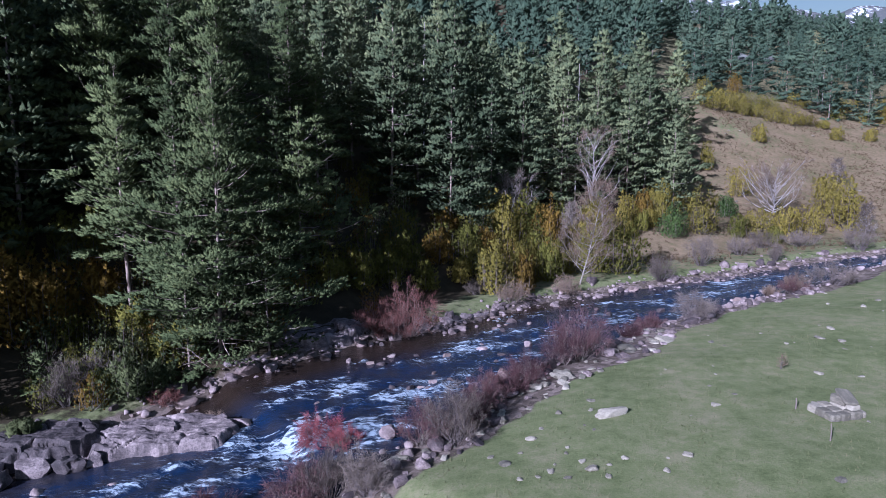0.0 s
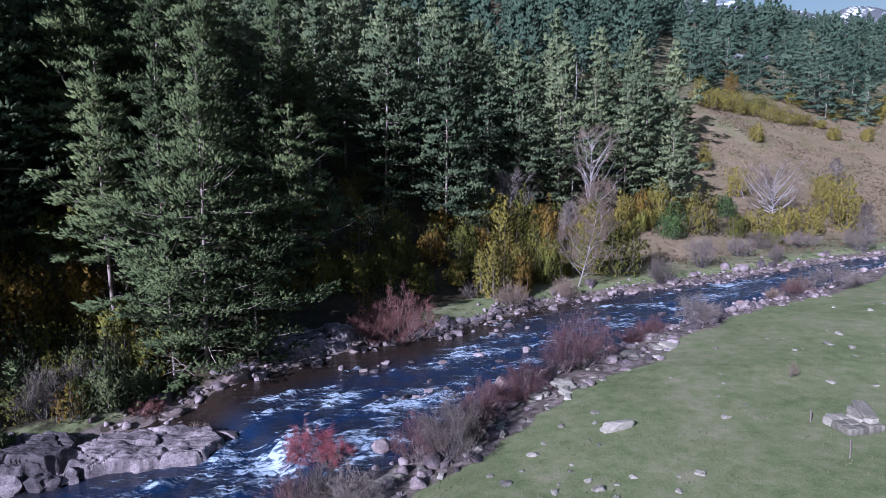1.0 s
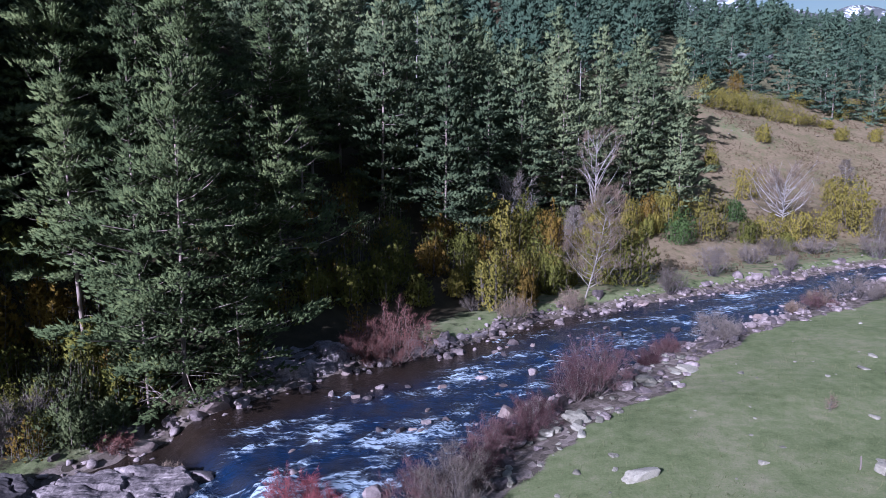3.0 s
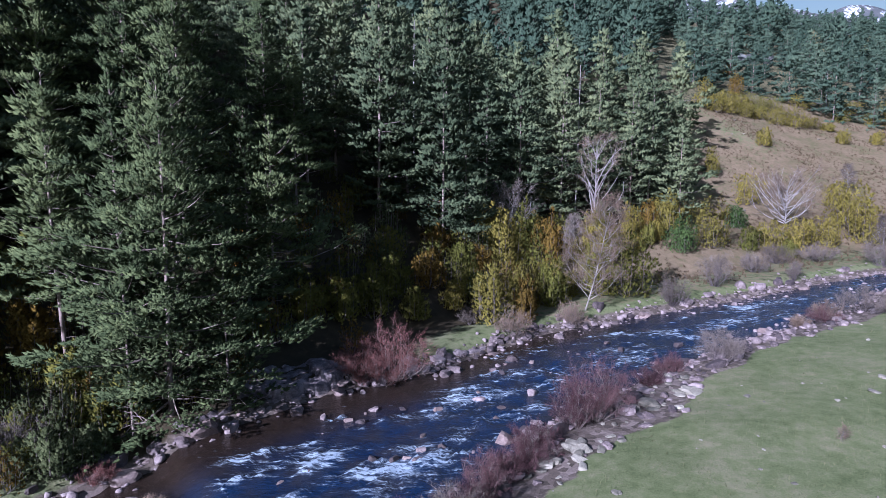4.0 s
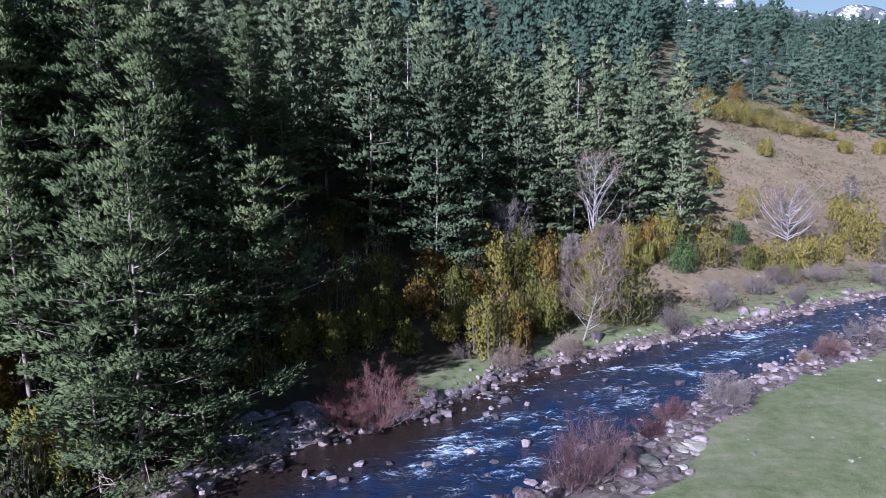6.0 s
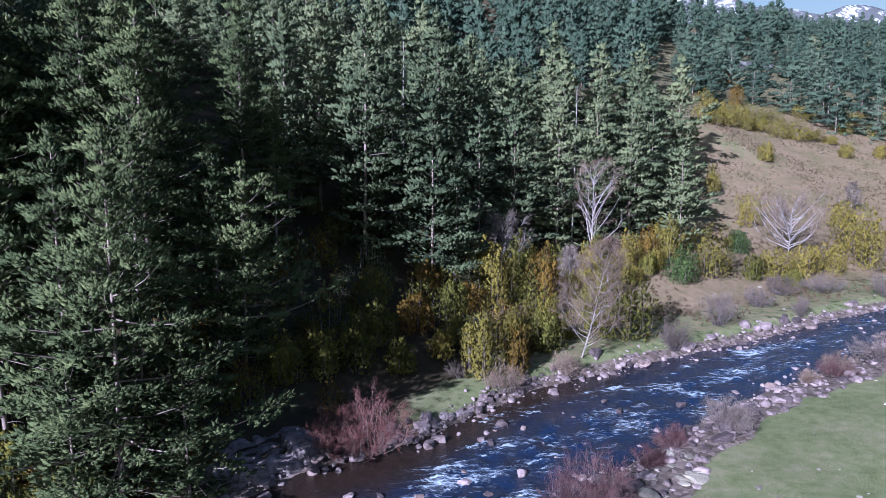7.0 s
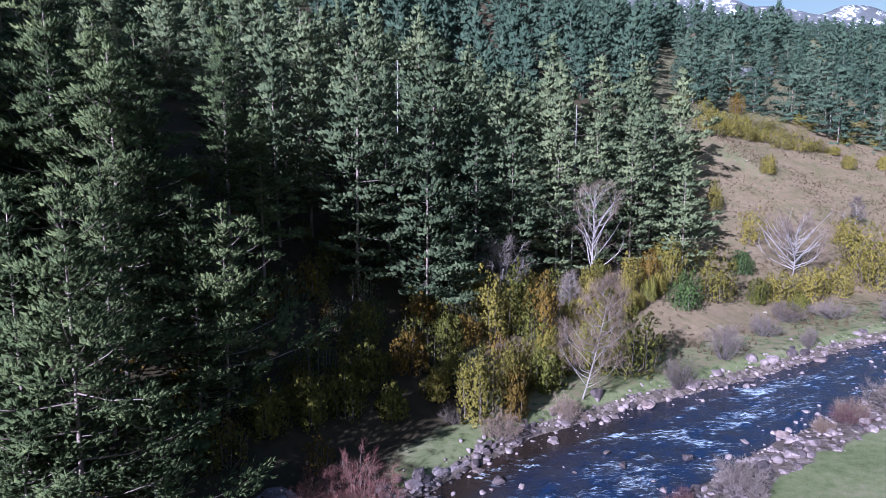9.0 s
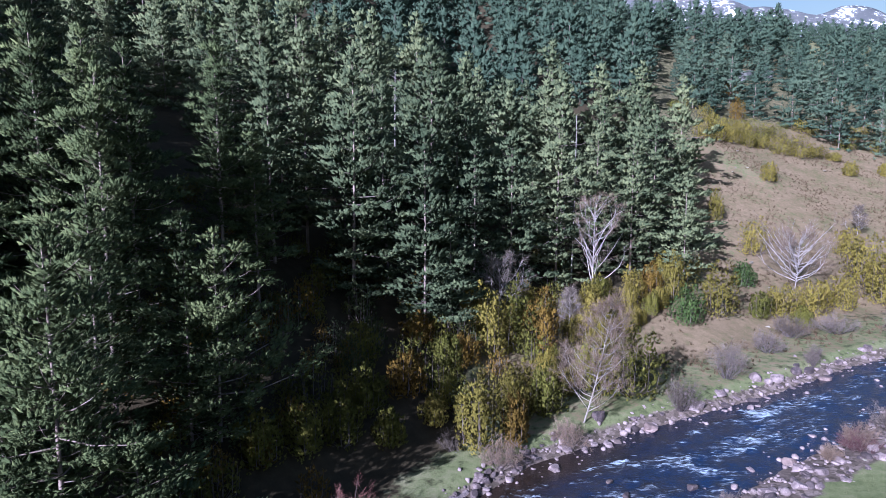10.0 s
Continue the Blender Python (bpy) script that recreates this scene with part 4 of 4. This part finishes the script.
for x, y, k, size in ((26.0, 95.0, 0, 0.7), (28.6, 97.2, 2, 0.75), (24.6, 93.4, 1, 0.7), (30.4, 100.4, 3, 0.8), (27.2, 91.8, 2, 0.6), (22.0, 95.4, 0, 0.7), (31.6, 96.4, 1, 0.7), (29.0, 93.6, 0, 0.6), (33.6, 98.6, 0, 0.75), (25.8, 98.6, 3, 0.7)):
    stand_copy(SUNNY[k], x, y, 80 * x, size)

# ---- leafless shrubs and trees ----
SHRUBS = {
    "red": (TWIG_RED, BARK_DARK, "leafless willow shrub with red-brown twigs at the water's edge",
            ((-3.0, 52.6, 4.6, 5.2), (-5.8, 52.3, 3.2, 4.2), (-4.2, 51.6, 2.4, 3.4), (-18.6, 39.2, 1.1, 2.3))),
    "scarlet": (TWIG_SCARLET, BARK_ASH, "low shrub with scarlet twig tips in the rapids", ((-6.8, 32.2, 2.2, 3.0), (-5.6, 31.7, 1.7, 2.4))),
    "purple": (TWIG_PURPLE, BARK_DARK, "leafless purple-grey willow shrub on the stony bank",
               ((17.7, 51.2, 1.6, 2.8), (15.1, 48.6, 1.3, 2.4), (36.5, 62.5, 1.6, 3.3), (9.6, 42.0, 3.9, 4.5), (8.4, 41.2, 3.0, 3.2), (5.4, 37.4, 2.2, 2.8), (-1.0, 29.6, 2.4, 2.8), (1.4, 31.6, 2.2, 2.6), (-6.8, 27.4, 2.6, 3.4), (2.6, 34.0, 2.3, 2.8), (4.2, 36.0, 1.6, 2.0), (-10.4, 25.2, 2.2, 4.1), (-13.5, 24.5, 1.8, 2.8))),
    "grey": (TWIG_GREY, BARK_ASH, "pale grey leafless shrub among the bank stones",
             ((21.8, 51.6, 2.9, 4.2), (-5.4, 27.4, 3.0, 2.8), (0.6, 29.2, 3.2, 3.0), (-3.4, 25.8, 2.6, 2.2), (42.0, 65.0, 2.6, 6.0), (62.8, 91.0, 4.5, 5.0), (-24.0, 37.5, 3.2, 2.2), (-23.2, 40.0, 2.7, 2.7),
              (26.3, 72.8, 3.6, 3.5), (33.8, 79.2, 4.7, 3.7), (42.9, 87.4, 3.1, 4.1), (45.8, 83.1, 2.6, 2.0), (49.0, 92.9, 3.0, 5.2), (56.0, 94.5, 3.0, 5.3), (3.5, 64.9, 1.9, 2.4))),
    "tan": (TWIG_TAN, BARK_DARK, "straw-brown leafless shrub overhanging the water", ((-14.2, 36.6, 1.5, 2.0), (7.2, 62.4, 2.7, 3.4), (13.7, 66.0, 2.6, 3.4), (37.4, 63.4, 2.1, 3.2), (33.6, 61.4, 1.3, 2.2))),
}
for kind, (twig, wood, label, spots) in SHRUBS.items():
    for x, y, h, w in spots:
        seed += 1
        stand(bare_shrub(seed, h, w, wood, twig, label, int(20 + 4 * w)), x, y, seed * 71 % 360)

stand(bare_tree(701, 11.5, 7.0, (2.6, 0.0), TWIG_ROSE, "slender leaning birch with pale bark and bare twigs", 0.10, dense=1.4, haze=True, limb_mat=BARK_TAN, lift=0.45, trunk_mat=BARK_TAN), 15.8, 69.4)
stand(bare_tree(702, 14.5, 14.5, (0.4, 0.0), TWIG_ROSE, "bare birch with a white trunk before the pines", 0.20, lift=0.75), 23.8, 98.5)
stand(bare_tree(703, 7.0, 8.0, (0.3, 0.0), TWIG_GREY, "grey bare tree at the edge of the wood", 0.15, dense=1.2, lift=0.6), 10.2, 91.5)
stand(bare_tree(704, 5.5, 4.0, (0.3, 0.0), TWIG_GREY, "small grey bare tree among the bushes", 0.2), 19.0, 91.0)
stand(bare_tree(705, 7.6, 14.0, (0.3, 0.0), TWIG_ROSE, "broad bare tree with white limbs and reddish twigs on the slope", 0.14, dense=1.6, haze=True, lift=0.62), 59.5, 110.0)
stand(bare_tree(706, 6.0, 5.0, (0.0, 0.0), TWIG_GREY, "small bare tree on the brown slope", 0.2), 88.0, 137.0)
stand(bare_tree(707, 5.5, 4.0, (0.0, 0.0), TWIG_GREY, "small bare tree among the yellow bushes", 0.2), 72.0, 103.5)


# ---- stones ----
def stone_mesh(seed, flat=0.6, square=0.3, cuts=3, rough=0.22):
    bm = bmesh.new()
    bmesh.ops.create_icosphere(bm, subdivisions=cuts, radius=1.0)
    pick = random.Random(seed)
    cuts_at = [(Vector((pick.gauss(0, 1), pick.gauss(0, 1), pick.gauss(0, 0.8))).normalized(), pick.uniform(0.55, 0.85)) for i in range(9)]
    for v in bm.verts:
        d = v.co.normalized()
        m = max(abs(d.x), abs(d.y), abs(d.z))
        k = (1 - square) + square / m * 0.8
        k *= 1 + rough * noise.noise(d * 1.3 + Vector((seed * 3.7, seed, 0))) + rough * 0.5 * noise.noise(d * 3.1 + Vector((0, seed * 2.1, seed)))
        p = d * k
        for n, off in cuts_at:
            over = p.dot(n) - off
            if over > 0:
                p -= n * over * 0.92
        v.co = Vector((p.x, p.y * 0.8, p.z * flat))
    me = bpy.data.meshes.new("boulder")
    bm.to_mesh(me)
    bm.free()
    me.polygons.foreach_set("use_smooth", [False] * len(me.polygons))
    return me


STONES = [stone_mesh(k, 0.48 + 0.09 * (k % 4), 0.45 + 0.2 * (k % 3), 3 if k < 6 else 2, 0.42) for k in range(9)]
STONE_SETS = {}
for mat, key in ((ROCK, "dry"), (ROCK_WET, "wet"), (ROCK_PALE, "pale")):
    STONE_SETS[key] = []
    for me in STONES:
        c = me.copy()
        c.materials.append(mat)
        STONE_SETS[key].append(c)


def block_mesh(seed, rough=0.10):
    """A squared block of stone with worn edges."""
    bm = bmesh.new()
    bmesh.ops.create_cube(bm, size=2.0)
    bmesh.ops.subdivide_edges(bm, edges=bm.edges[:], cuts=4, use_grid_fill=True)
    for v in bm.verts:
        d = v.co.copy()
        edge = sorted(abs(c) for c in d)
        wear = 1 - 0.10 * smooth(0.55, 1.0, edge[1]) - 0.06 * smooth(0.55, 1.0, edge[0])
        v.co = d * wear * (1 + rough * noise.noise(d * 0.9 + Vector((seed * 3.3, 0, seed))) + rough * 0.6 * noise.noise(d * 2.4 + Vector((0, seed, seed * 1.7))))
    me = bpy.data.meshes.new("block")
    bm.to_mesh(me)
    bm.free()
    return me


def boulder(x, y, z, size, key, label, group, name="boulder"):
    me = STONE_SETS[key][int(rng.integers(len(STONES)))]
    ob = tagged(new(name, me), label, "rock", group)
    ob.matrix_basis = pose(x, y, z, rng.uniform(-10, 10), rng.uniform(-10, 10), rng.uniform(0, 360)) @ Matrix.Diagonal((size, size, size * (rng.uniform(0.55, 0.8) if key == "pale" else rng.uniform(0.8, 1.2)), 1))
    return ob


RIVER_STONES = ((-9.3, 46.7, 1.2), (-4.7, 44.8, 0.7), (-4.1, 46.8, 0.7), (3.2, 48.0, 0.95), (4.2, 41.5, 1.2), (5.1, 41.4, 0.8), (5.2, 39.8, 1.0), (6.5, 43.8, 0.8), (-3.0, 32.5, 1.3), (0.8, 53.3, 1.2), (1.6, 54.2, 1.1), (6.5, 56.7, 1.1),
                (11.7, 62.7, 1.2), (21.4, 53.5, 1.6), (30.7, 60.5, 1.6), (21.5, 59.1, 1.0), (-4.2, 52.0, 1.6), (-0.9, 39.5, 0.6), (-3.4, 39.6, 0.8), (-2.2, 39.6, 0.6), (-12.9, 44.4, 1.3), (-16.6, 42.3, 1.4), (-15.3, 42.5, 1.1), (-17.3, 39.6, 1.6),
                (1.1, 32.0, 1.7), (3.2, 33.4, 1.4), (3.7, 37.2, 1.2), (-14.5, 43.9, 2.3), (22.0, 69.6, 1.6),
                (-2.1, 46.8, 0.6), (-0.7, 40.6, 0.7), (5.6, 43.0, 0.8), (5.3, 53.4, 0.7), (4.7, 54.0, 0.6), (7.0, 48.8, 0.9), (16.2, 58.2, 0.8), (15.6, 60.5, 0.7), (0.3, 46.4, 0.6), (-7.3, 45.7, 0.7))
for x, y, w in RIVER_STONES:
    boulder(x, y, water_level(x, y) + 0.10 * w, w * 0.55, "dry" if rng.random() < 0.75 else "wet", "rounded pink-grey boulder standing in the stream", "river boulders")
made = 0
while made < 16:
    x = rng.uniform(-9, 14)
    y = bank_right(x) + rng.uniform(0.12, 0.8) * (bank_left(x) - bank_right(x))
    w = rng.uniform(0.2, 0.42)
    boulder(x, y, water_level(x, y) - 0.02, w, "wet", "wet red-brown rock breaking the rapids", "rapids rocks")
    made += 1
made = 0
while made < 262:
    x = rng.uniform(-24, 56) if made < 215 else rng.uniform(-2, 10)
    left = rng.random() < 0.55 or made >= 215
    d = rng.normal(0.9, 1.1) if left else rng.normal(1.0, 1.3)
    y = bank_left(x) + d if left else bank_right(x) - d
    if y > 95 or (left and x < -8 and rng.random() < 0.55):
        continue
    w = min(0.16 + rng.exponential(0.26), 0.85)
    boulder(x, y, max(ground(x, y), water_level(x, y) - 0.25) + 0.12 * w, w, "wet" if (left and x < -6) or (d < -0.2 and rng.random() < 0.6) else "dry", "rounded pink-grey boulder on the stream bank", "bank boulders")
    made += 1


made = 0
while made < 290:
    x = rng.uniform(-3, 40) if made % 3 else rng.uniform(-3, 18)
    d = rng.uniform(0.25, 1.0) * stony_belt(x)
    w = min(0.18 + rng.exponential(0.20), 0.85)
    y = bank_right(x) - d / 0.8
    boulder(x, y, ground(x, y) + 0.1 * w, w, "dry" if made % 3 else "pale", "broken pink-grey stone in the rubble edge of the meadow", "rubble stones", "rubble_stone")
    made += 1


def cobbles():
    """Small stones of the banks and shallows, too many to count."""
    src = [np.array([tuple(v.co) for v in me.vertices]) for me in STONES[6:]]
    fac = [[tuple(p.vertices) for p in me.polygons] for me in STONES[6:]]
    vs, fs, base = [], [], 0
    for i in range(1500):
        x = rng.uniform(-26, 70)
        left = rng.random() < 0.5
        d = rng.normal(0.4, 1.3) if left else rng.normal(0.9, 1.5)
        y = bank_left(x) + d if left else bank_right(x) - d
        if i % 9 == 0:
            y = bank_right(x) + (bank_left(x) - bank_right(x)) * rng.random()
        k, a, s = i % 3, rng.uniform(0, 6.28), 0.08 + rng.exponential(0.09)
        z = max(ground(x, y), water_level(x, y) - 0.1) + 0.3 * s * (0.3 if i % 9 == 0 else 1)
        c, n = math.cos(a) * s, math.sin(a) * s
        vs.append(src[k] @ np.array([[c, n, 0], [-n, c, 0], [0, 0, s]]) + np.array([x, y, z]))
        fs += [tuple(base + j for j in f) for f in fac[k]]
        base += len(src[k])
    me = bpy.data.meshes.new("cobbles")
    me.from_pydata(np.concatenate(vs).tolist(), [], fs)
    me.polygons.foreach_set("use_smooth", [True] * len(fs))
    me.materials.append(ROCK)
    tagged(new("cobbles", me), "small rounded stones strewn along both banks", "stones", kind="stuff")


cobbles()

def slab_mesh(seed, a, b, c, n=80, rugged=0.10):
    """Jointed bedrock: flat, tilted plates split by joints, with steep broken edges."""
    def top(x, y):
        e = 0.55 * math.hypot(x / a, y / b) + 0.5 * max(abs(x) / a, abs(y) / b) + 0.20 * n2(x, y, 1.5, seed) + 0.08 * n2(x, y, 0.5, seed + 1)
        dist, pts = noise.voronoi(Vector((x / 3.6 + seed + 0.15 * n2(x, y, 1.1, seed), y / 1.9 + 0.12 * x + 0.2 * n2(x, y, 0.9, seed + 2), seed)))
        p = pts[0]
        rx, ry = (x / 3.6 + seed - p.x) * 3.6, (y / 1.9 + 0.12 * x - p.y) * 1.9
        lift, tx, ty = noise.noise(p * 3.1), noise.noise(p * 4.3), noise.noise(p * 5.7)
        joint = 1 - smooth(0.0, 0.06, dist[1] - dist[0])
        inside = 1 - smooth(0.86, 1.0, e)
        z = c * (0.25 + 0.75 * inside) + inside * c * (0.34 * lift + 0.14 * tx * rx + 0.22 * ty * ry) - 0.26 * c * joint * inside
        layer = 0.10 * abs(n2(x * 0.5, y * 2.0 + z * 3, 0.6, seed + 4))
        return z + layer + 0.04 * n2(x, y, 0.22, seed + 5) + rugged * n2(x, y, 0.7, seed + 6) + 1.6 * rugged * abs(n2(x, y, 1.6, seed + 8)) - (0.25 * c + 0.9) * smooth(0.93, 1.15, e)
    return grid_mesh("slab", np.linspace(-a * 1.15, a * 1.15, n), np.linspace(-b * 1.15, b * 1.15, n), top)


# rock shelf by the cascade: x, y, half length, half depth, height, turn, and the blocks broken from it
SHELF = ((-16.4, 34.4, 4.5, 2.4, 0.86, 8), (-23.4, 33.2, 3.8, 2.5, 0.95, 10))
BLOCKS = ((-21.8, 30.6, 1.1, 0.8, 0.8), (-20.0, 30.9, 0.8, 0.6, 0.7), (-23.8, 30.0, 1.2, 0.9, 0.8), (-19.0, 31.6, 0.6, 0.5, 0.5), (-12.6, 36.4, 1.2, 0.7, 0.55), (-25.6, 28.8, 1.4, 1.0, 0.85), (-22.6, 29.2, 0.7, 0.6, 0.6))
shelf = thing("rock_shelf", "cracked pink-grey bedrock shelf beside the cascade", "rock")
for k, (x, y, a, b, c, turn) in enumerate(SHELF):
    me = slab_mesh(60 + 7 * k, a, b, c, 120)
    me.polygons.foreach_set("use_smooth", [False] * len(me.polygons))
    ob = part("slab", me, ROCK_SHELF, shelf)
    ob.matrix_basis = pose(x, y, -1.15, 0, 0, turn)
for k, (x, y, a, b, c) in enumerate(BLOCKS):
    ob = part("block", stone_mesh(80 + k, 1.0, 0.8, 3, 0.45), ROCK_SHELF, shelf)
    ob.matrix_basis = pose(x, y, -0.85, 5 * (k % 3), 4, 40 * k) @ Matrix.Diagonal((a, b * 1.2, c, 1))

# sloping bedrock in the shade of the wood
bench = thing("bedrock_bank", "dark jointed bedrock sloping into the stream below the pines", "rock")
for k, (x, y, a, b, c, turn) in enumerate(((-10.8, 51.2, 5.0, 2.9, 1.6, 38), (-15.4, 45.6, 2.6, 1.5, 1.1, 45), (-19.6, 40.4, 2.2, 1.2, 1.3, 40), (3.2, 59.2, 3.0, 1.1, 0.8, 38))):
    ob = part("slab", slab_mesh(95 + 5 * k, a, b, c, 64, 0.30), ROCK_SHELF, bench)
    ob.matrix_basis = pose(x, y, water_level(x, y) - 0.45, 0, 0, turn)

crag = thing("rock_outcrop", "grey rock outcrop among the upper pines", "rock")
for k, (x, y, a, b, c, turn) in enumerate(((131.0, 276.0, 5.0, 4.0, 3.6, 20), (137.0, 279.0, 4.0, 3.0, 3.0, 60), (147.0, 283.0, 4.0, 3.0, 3.2, 40))):
    ob = part("block", stone_mesh(195 + k, 1.0, 0.7, 3, 0.5), ROCK_GREY, crag)
    ob.matrix_basis = pose(x, y, ground(x, y) + 1.2, 0, 0, turn) @ Matrix.Diagonal((a, b, c, 1))

# stones lying in the meadow
MEADOW_STONES = ((2.8, 25.8, 0.9), (4.6, 24.6, 0.55), (4.3, 28.4, 0.7), (6.4, 24.7, 0.9), (10.8, 25.6, 0.6), (8.0, 25.5, 0.5), (6.2, 31.4, 0.6), (8.2, 32.7, 0.7), (3.2, 24.1, 0.45), (6.1, 25.4, 0.5), (14.5, 31.2, 0.7), (27.4, 43.2, 1.0), (28.2, 42.0, 0.8), (24.3, 42.0, 0.5), (24.3, 45.5, 0.4), (29.6, 45.5, 0.9), (36.8, 52.3, 0.8), (15.9, 23.0, 0.7), (4.0, 24.2, 0.4), (5.2, 24.0, 0.45), (7.2, 25.0, 0.4), (5.6, 26.3, 0.35), (2.2, 26.8, 0.5), (3.6, 26.9, 0.4), (6.9, 24.0, 0.5), (4.9, 25.3, 0.3), (9.4, 24.3, 0.5), (5.0, 29.6, 0.45), (7.4, 28.6, 0.35))
for x, y, w in MEADOW_STONES:
    boulder(x, y, ground(x, y) + 0.02 * w, w * 0.42, "pale", "pale lichen-covered stone lying in the grass", "meadow stones", "stone")

slab = tagged(new("flat_stone", STONE_SETS["pale"][1]), "broad cream-coloured slab of rock in the meadow grass", "rock")
slab.matrix_basis = pose(8.7, 30.3, ground(8.7, 30.3) + 0.12, 4, -6, 20) @ Matrix.Diagonal((0.95, 0.55, 0.55, 1))

# pale stones lying on the open slope
made = 0
while made < 26:
    x, y = rng.uniform(44, 130), rng.uniform(96, 172)
    if x < forest_edge(y) + 4 or x > 0.82 * y or (y - bank_left(x)) * 0.85 < 8:
        continue
    boulder(x, y, ground(x, y) + 0.05, rng.uniform(0.25, 0.6), "pale", "pale stone lying on the brown slope", "slope stones", "stone")
    made += 1

# small flat stones showing through the turf
made = 0
while made < 90:
    x, y = rng.uniform(-2, 52), rng.uniform(16, 72)
    if (bank_right(x) - y) * 0.8 < 2.5:
        continue
    w = 0.10 + rng.exponential(0.10)
    boulder(x, y, ground(x, y), min(w * 0.8, 0.3), "pale", "small flat stone showing through the turf", "turf stones", "stone")
    made += 1


def ruin():
    """A heap of squared slabs: a low course of stones and a taller block capped by a slanting slab."""
    root = thing("stone_ruin", "small broken stone block of stacked grey slabs in the grass", "ruin")
    # a low paved course, two squared blocks one on the other beside it, and a smooth slab leaning on top
    spots = ((-0.95, -0.55, 0.20, 0.62, 0.62, 0.42), (-0.95, 0.10, 0.22, 0.62, 0.66, 0.46), (-0.92, 0.78, 0.22, 0.60, 0.62, 0.48), (-0.30, -0.62, 0.21, 0.64, 0.52, 0.44), (-0.28, 0.02, 0.23, 0.66, 0.70, 0.48), (-0.25, 0.75, 0.26, 0.66, 0.66, 0.54),
             (0.45, -0.55, 0.25, 0.80, 0.66, 0.52), (0.45, 0.30, 0.30, 0.80, 1.00, 0.62), (1.05, -0.35, 0.18, 0.50, 0.70, 0.38), (0.42, 0.30, 0.86, 0.74, 0.92, 0.52), (0.50, -0.48, 0.66, 0.62, 0.46, 0.32), (1.02, 0.36, 0.44, 0.46, 0.60, 0.36))
    for k, (x, y, z, a, b, c) in enumerate(spots):
        ob = part("block", block_mesh(120 + k, 0.06), ROCK_PALE, root)
        ob.matrix_basis = pose(x, y, z, 2 * (k % 3) - 2, 3 * (k % 2) - 1, 5 * (k % 4) - 6) @ Matrix.Diagonal((a * 0.54, b * 0.54, c * 0.54, 1))
    cap = part("cap_slab", block_mesh(140, 0.04), ROCK_PALE, root, "smooth leaning slab")
    cap.matrix_basis = pose(0.48, -0.02, 1.13, 20, 6, -16) @ Matrix.Diagonal((0.44, 0.70, 0.08, 1))
    stand(root, 20.0, 29.6, 12, 0.84, 0.02)
    post = Wood()
    post.limb([(0, 0, 0), (0.02, 0, 0.35), (0.01, 0.02, 0.62)], 0.04, 0.035, 6)
    ob = tagged(new("post", post.mesh("post")), "short weathered post stub beside the stone block", "post")
    ob.data.materials.append(BARK_DARK)
    stand(ob, 18.3, 30.4, 0, 1.0, 0.03)
    stake = Wood()
    stake.limb([(0, 0, 0), (0.03, 0.01, 0.4), (0.02, 0.05, 0.85)], 0.035, 0.025, 6)
    ob = tagged(new("stake", stake.mesh("stake")), "thin dark weathered stake standing in the grass", "post")
    ob.data.materials.append(BARK_DARK)
    stand(ob, 17.7, 26.6, 0, 1.0, 0.03)
    stand(bare_shrub(811, 1.4, 0.5, BARK_ASH, TWIG_TAN, "small leafless sapling standing alone in the meadow", 2, "sapling"), 21.0, 36.7)


ruin()


def short_grass():
    """Blades of the meadow turf near the stream, too many to count."""
    n = 60000
    x = rng.uniform(-6, 46, n)
    y = rng.uniform(14, 66, n)
    keep = [(bank_right(a) - b) * 0.8 > stony_belt(a) - 0.6 + 0.9 * n2(a, b, 2.4, 51) and a < 0.78 * b + 4 and 0.4 + n2(a, b, 3.0, 31) > rng.random() * 0.8 for a, b in zip(x, y)]
    at = np.array([(a, b, ground(a, b) - 0.01) for a, b, k in zip(x, y, keep) if k])
    v = blades(rng, at, np.tile((0.15, 0.1, 1.0), (len(at), 1)), 1, 0.13, 0.040, 0.5)
    me = triangles("short_grass", v)
    me.materials.append(TURF)
    tagged(new("short_grass", me), "short tufted meadow turf", "grass", kind="stuff")


short_grass()


def heath_tussocks():
    """Low dead tufts on the brown slope and along the banks, too many to count."""
    at = []
    while len(at) < 5200:
        x, y = rng.uniform(20, 150), rng.uniform(70, 190)
        dl = (y - bank_left(x)) * 0.85
        if dl < 4 or x < forest_edge(y) or x > 0.83 * y + 8 or rng.random() > 0.35 + n2(x, y, 9, 41):
            continue
        at.append((x, y, ground(x, y)))
    v = blades(rng, np.array(at), np.tile((0.1, 0.1, 1.0), (len(at), 1)), 6, 0.42, 0.14, 0.7)
    me = triangles("heath_tussocks", v)
    me.materials.append(HEATH)
    tagged(new("heath_tussocks", me), "low brown heath tufts on the open slope", "heath", kind="stuff")


heath_tussocks()
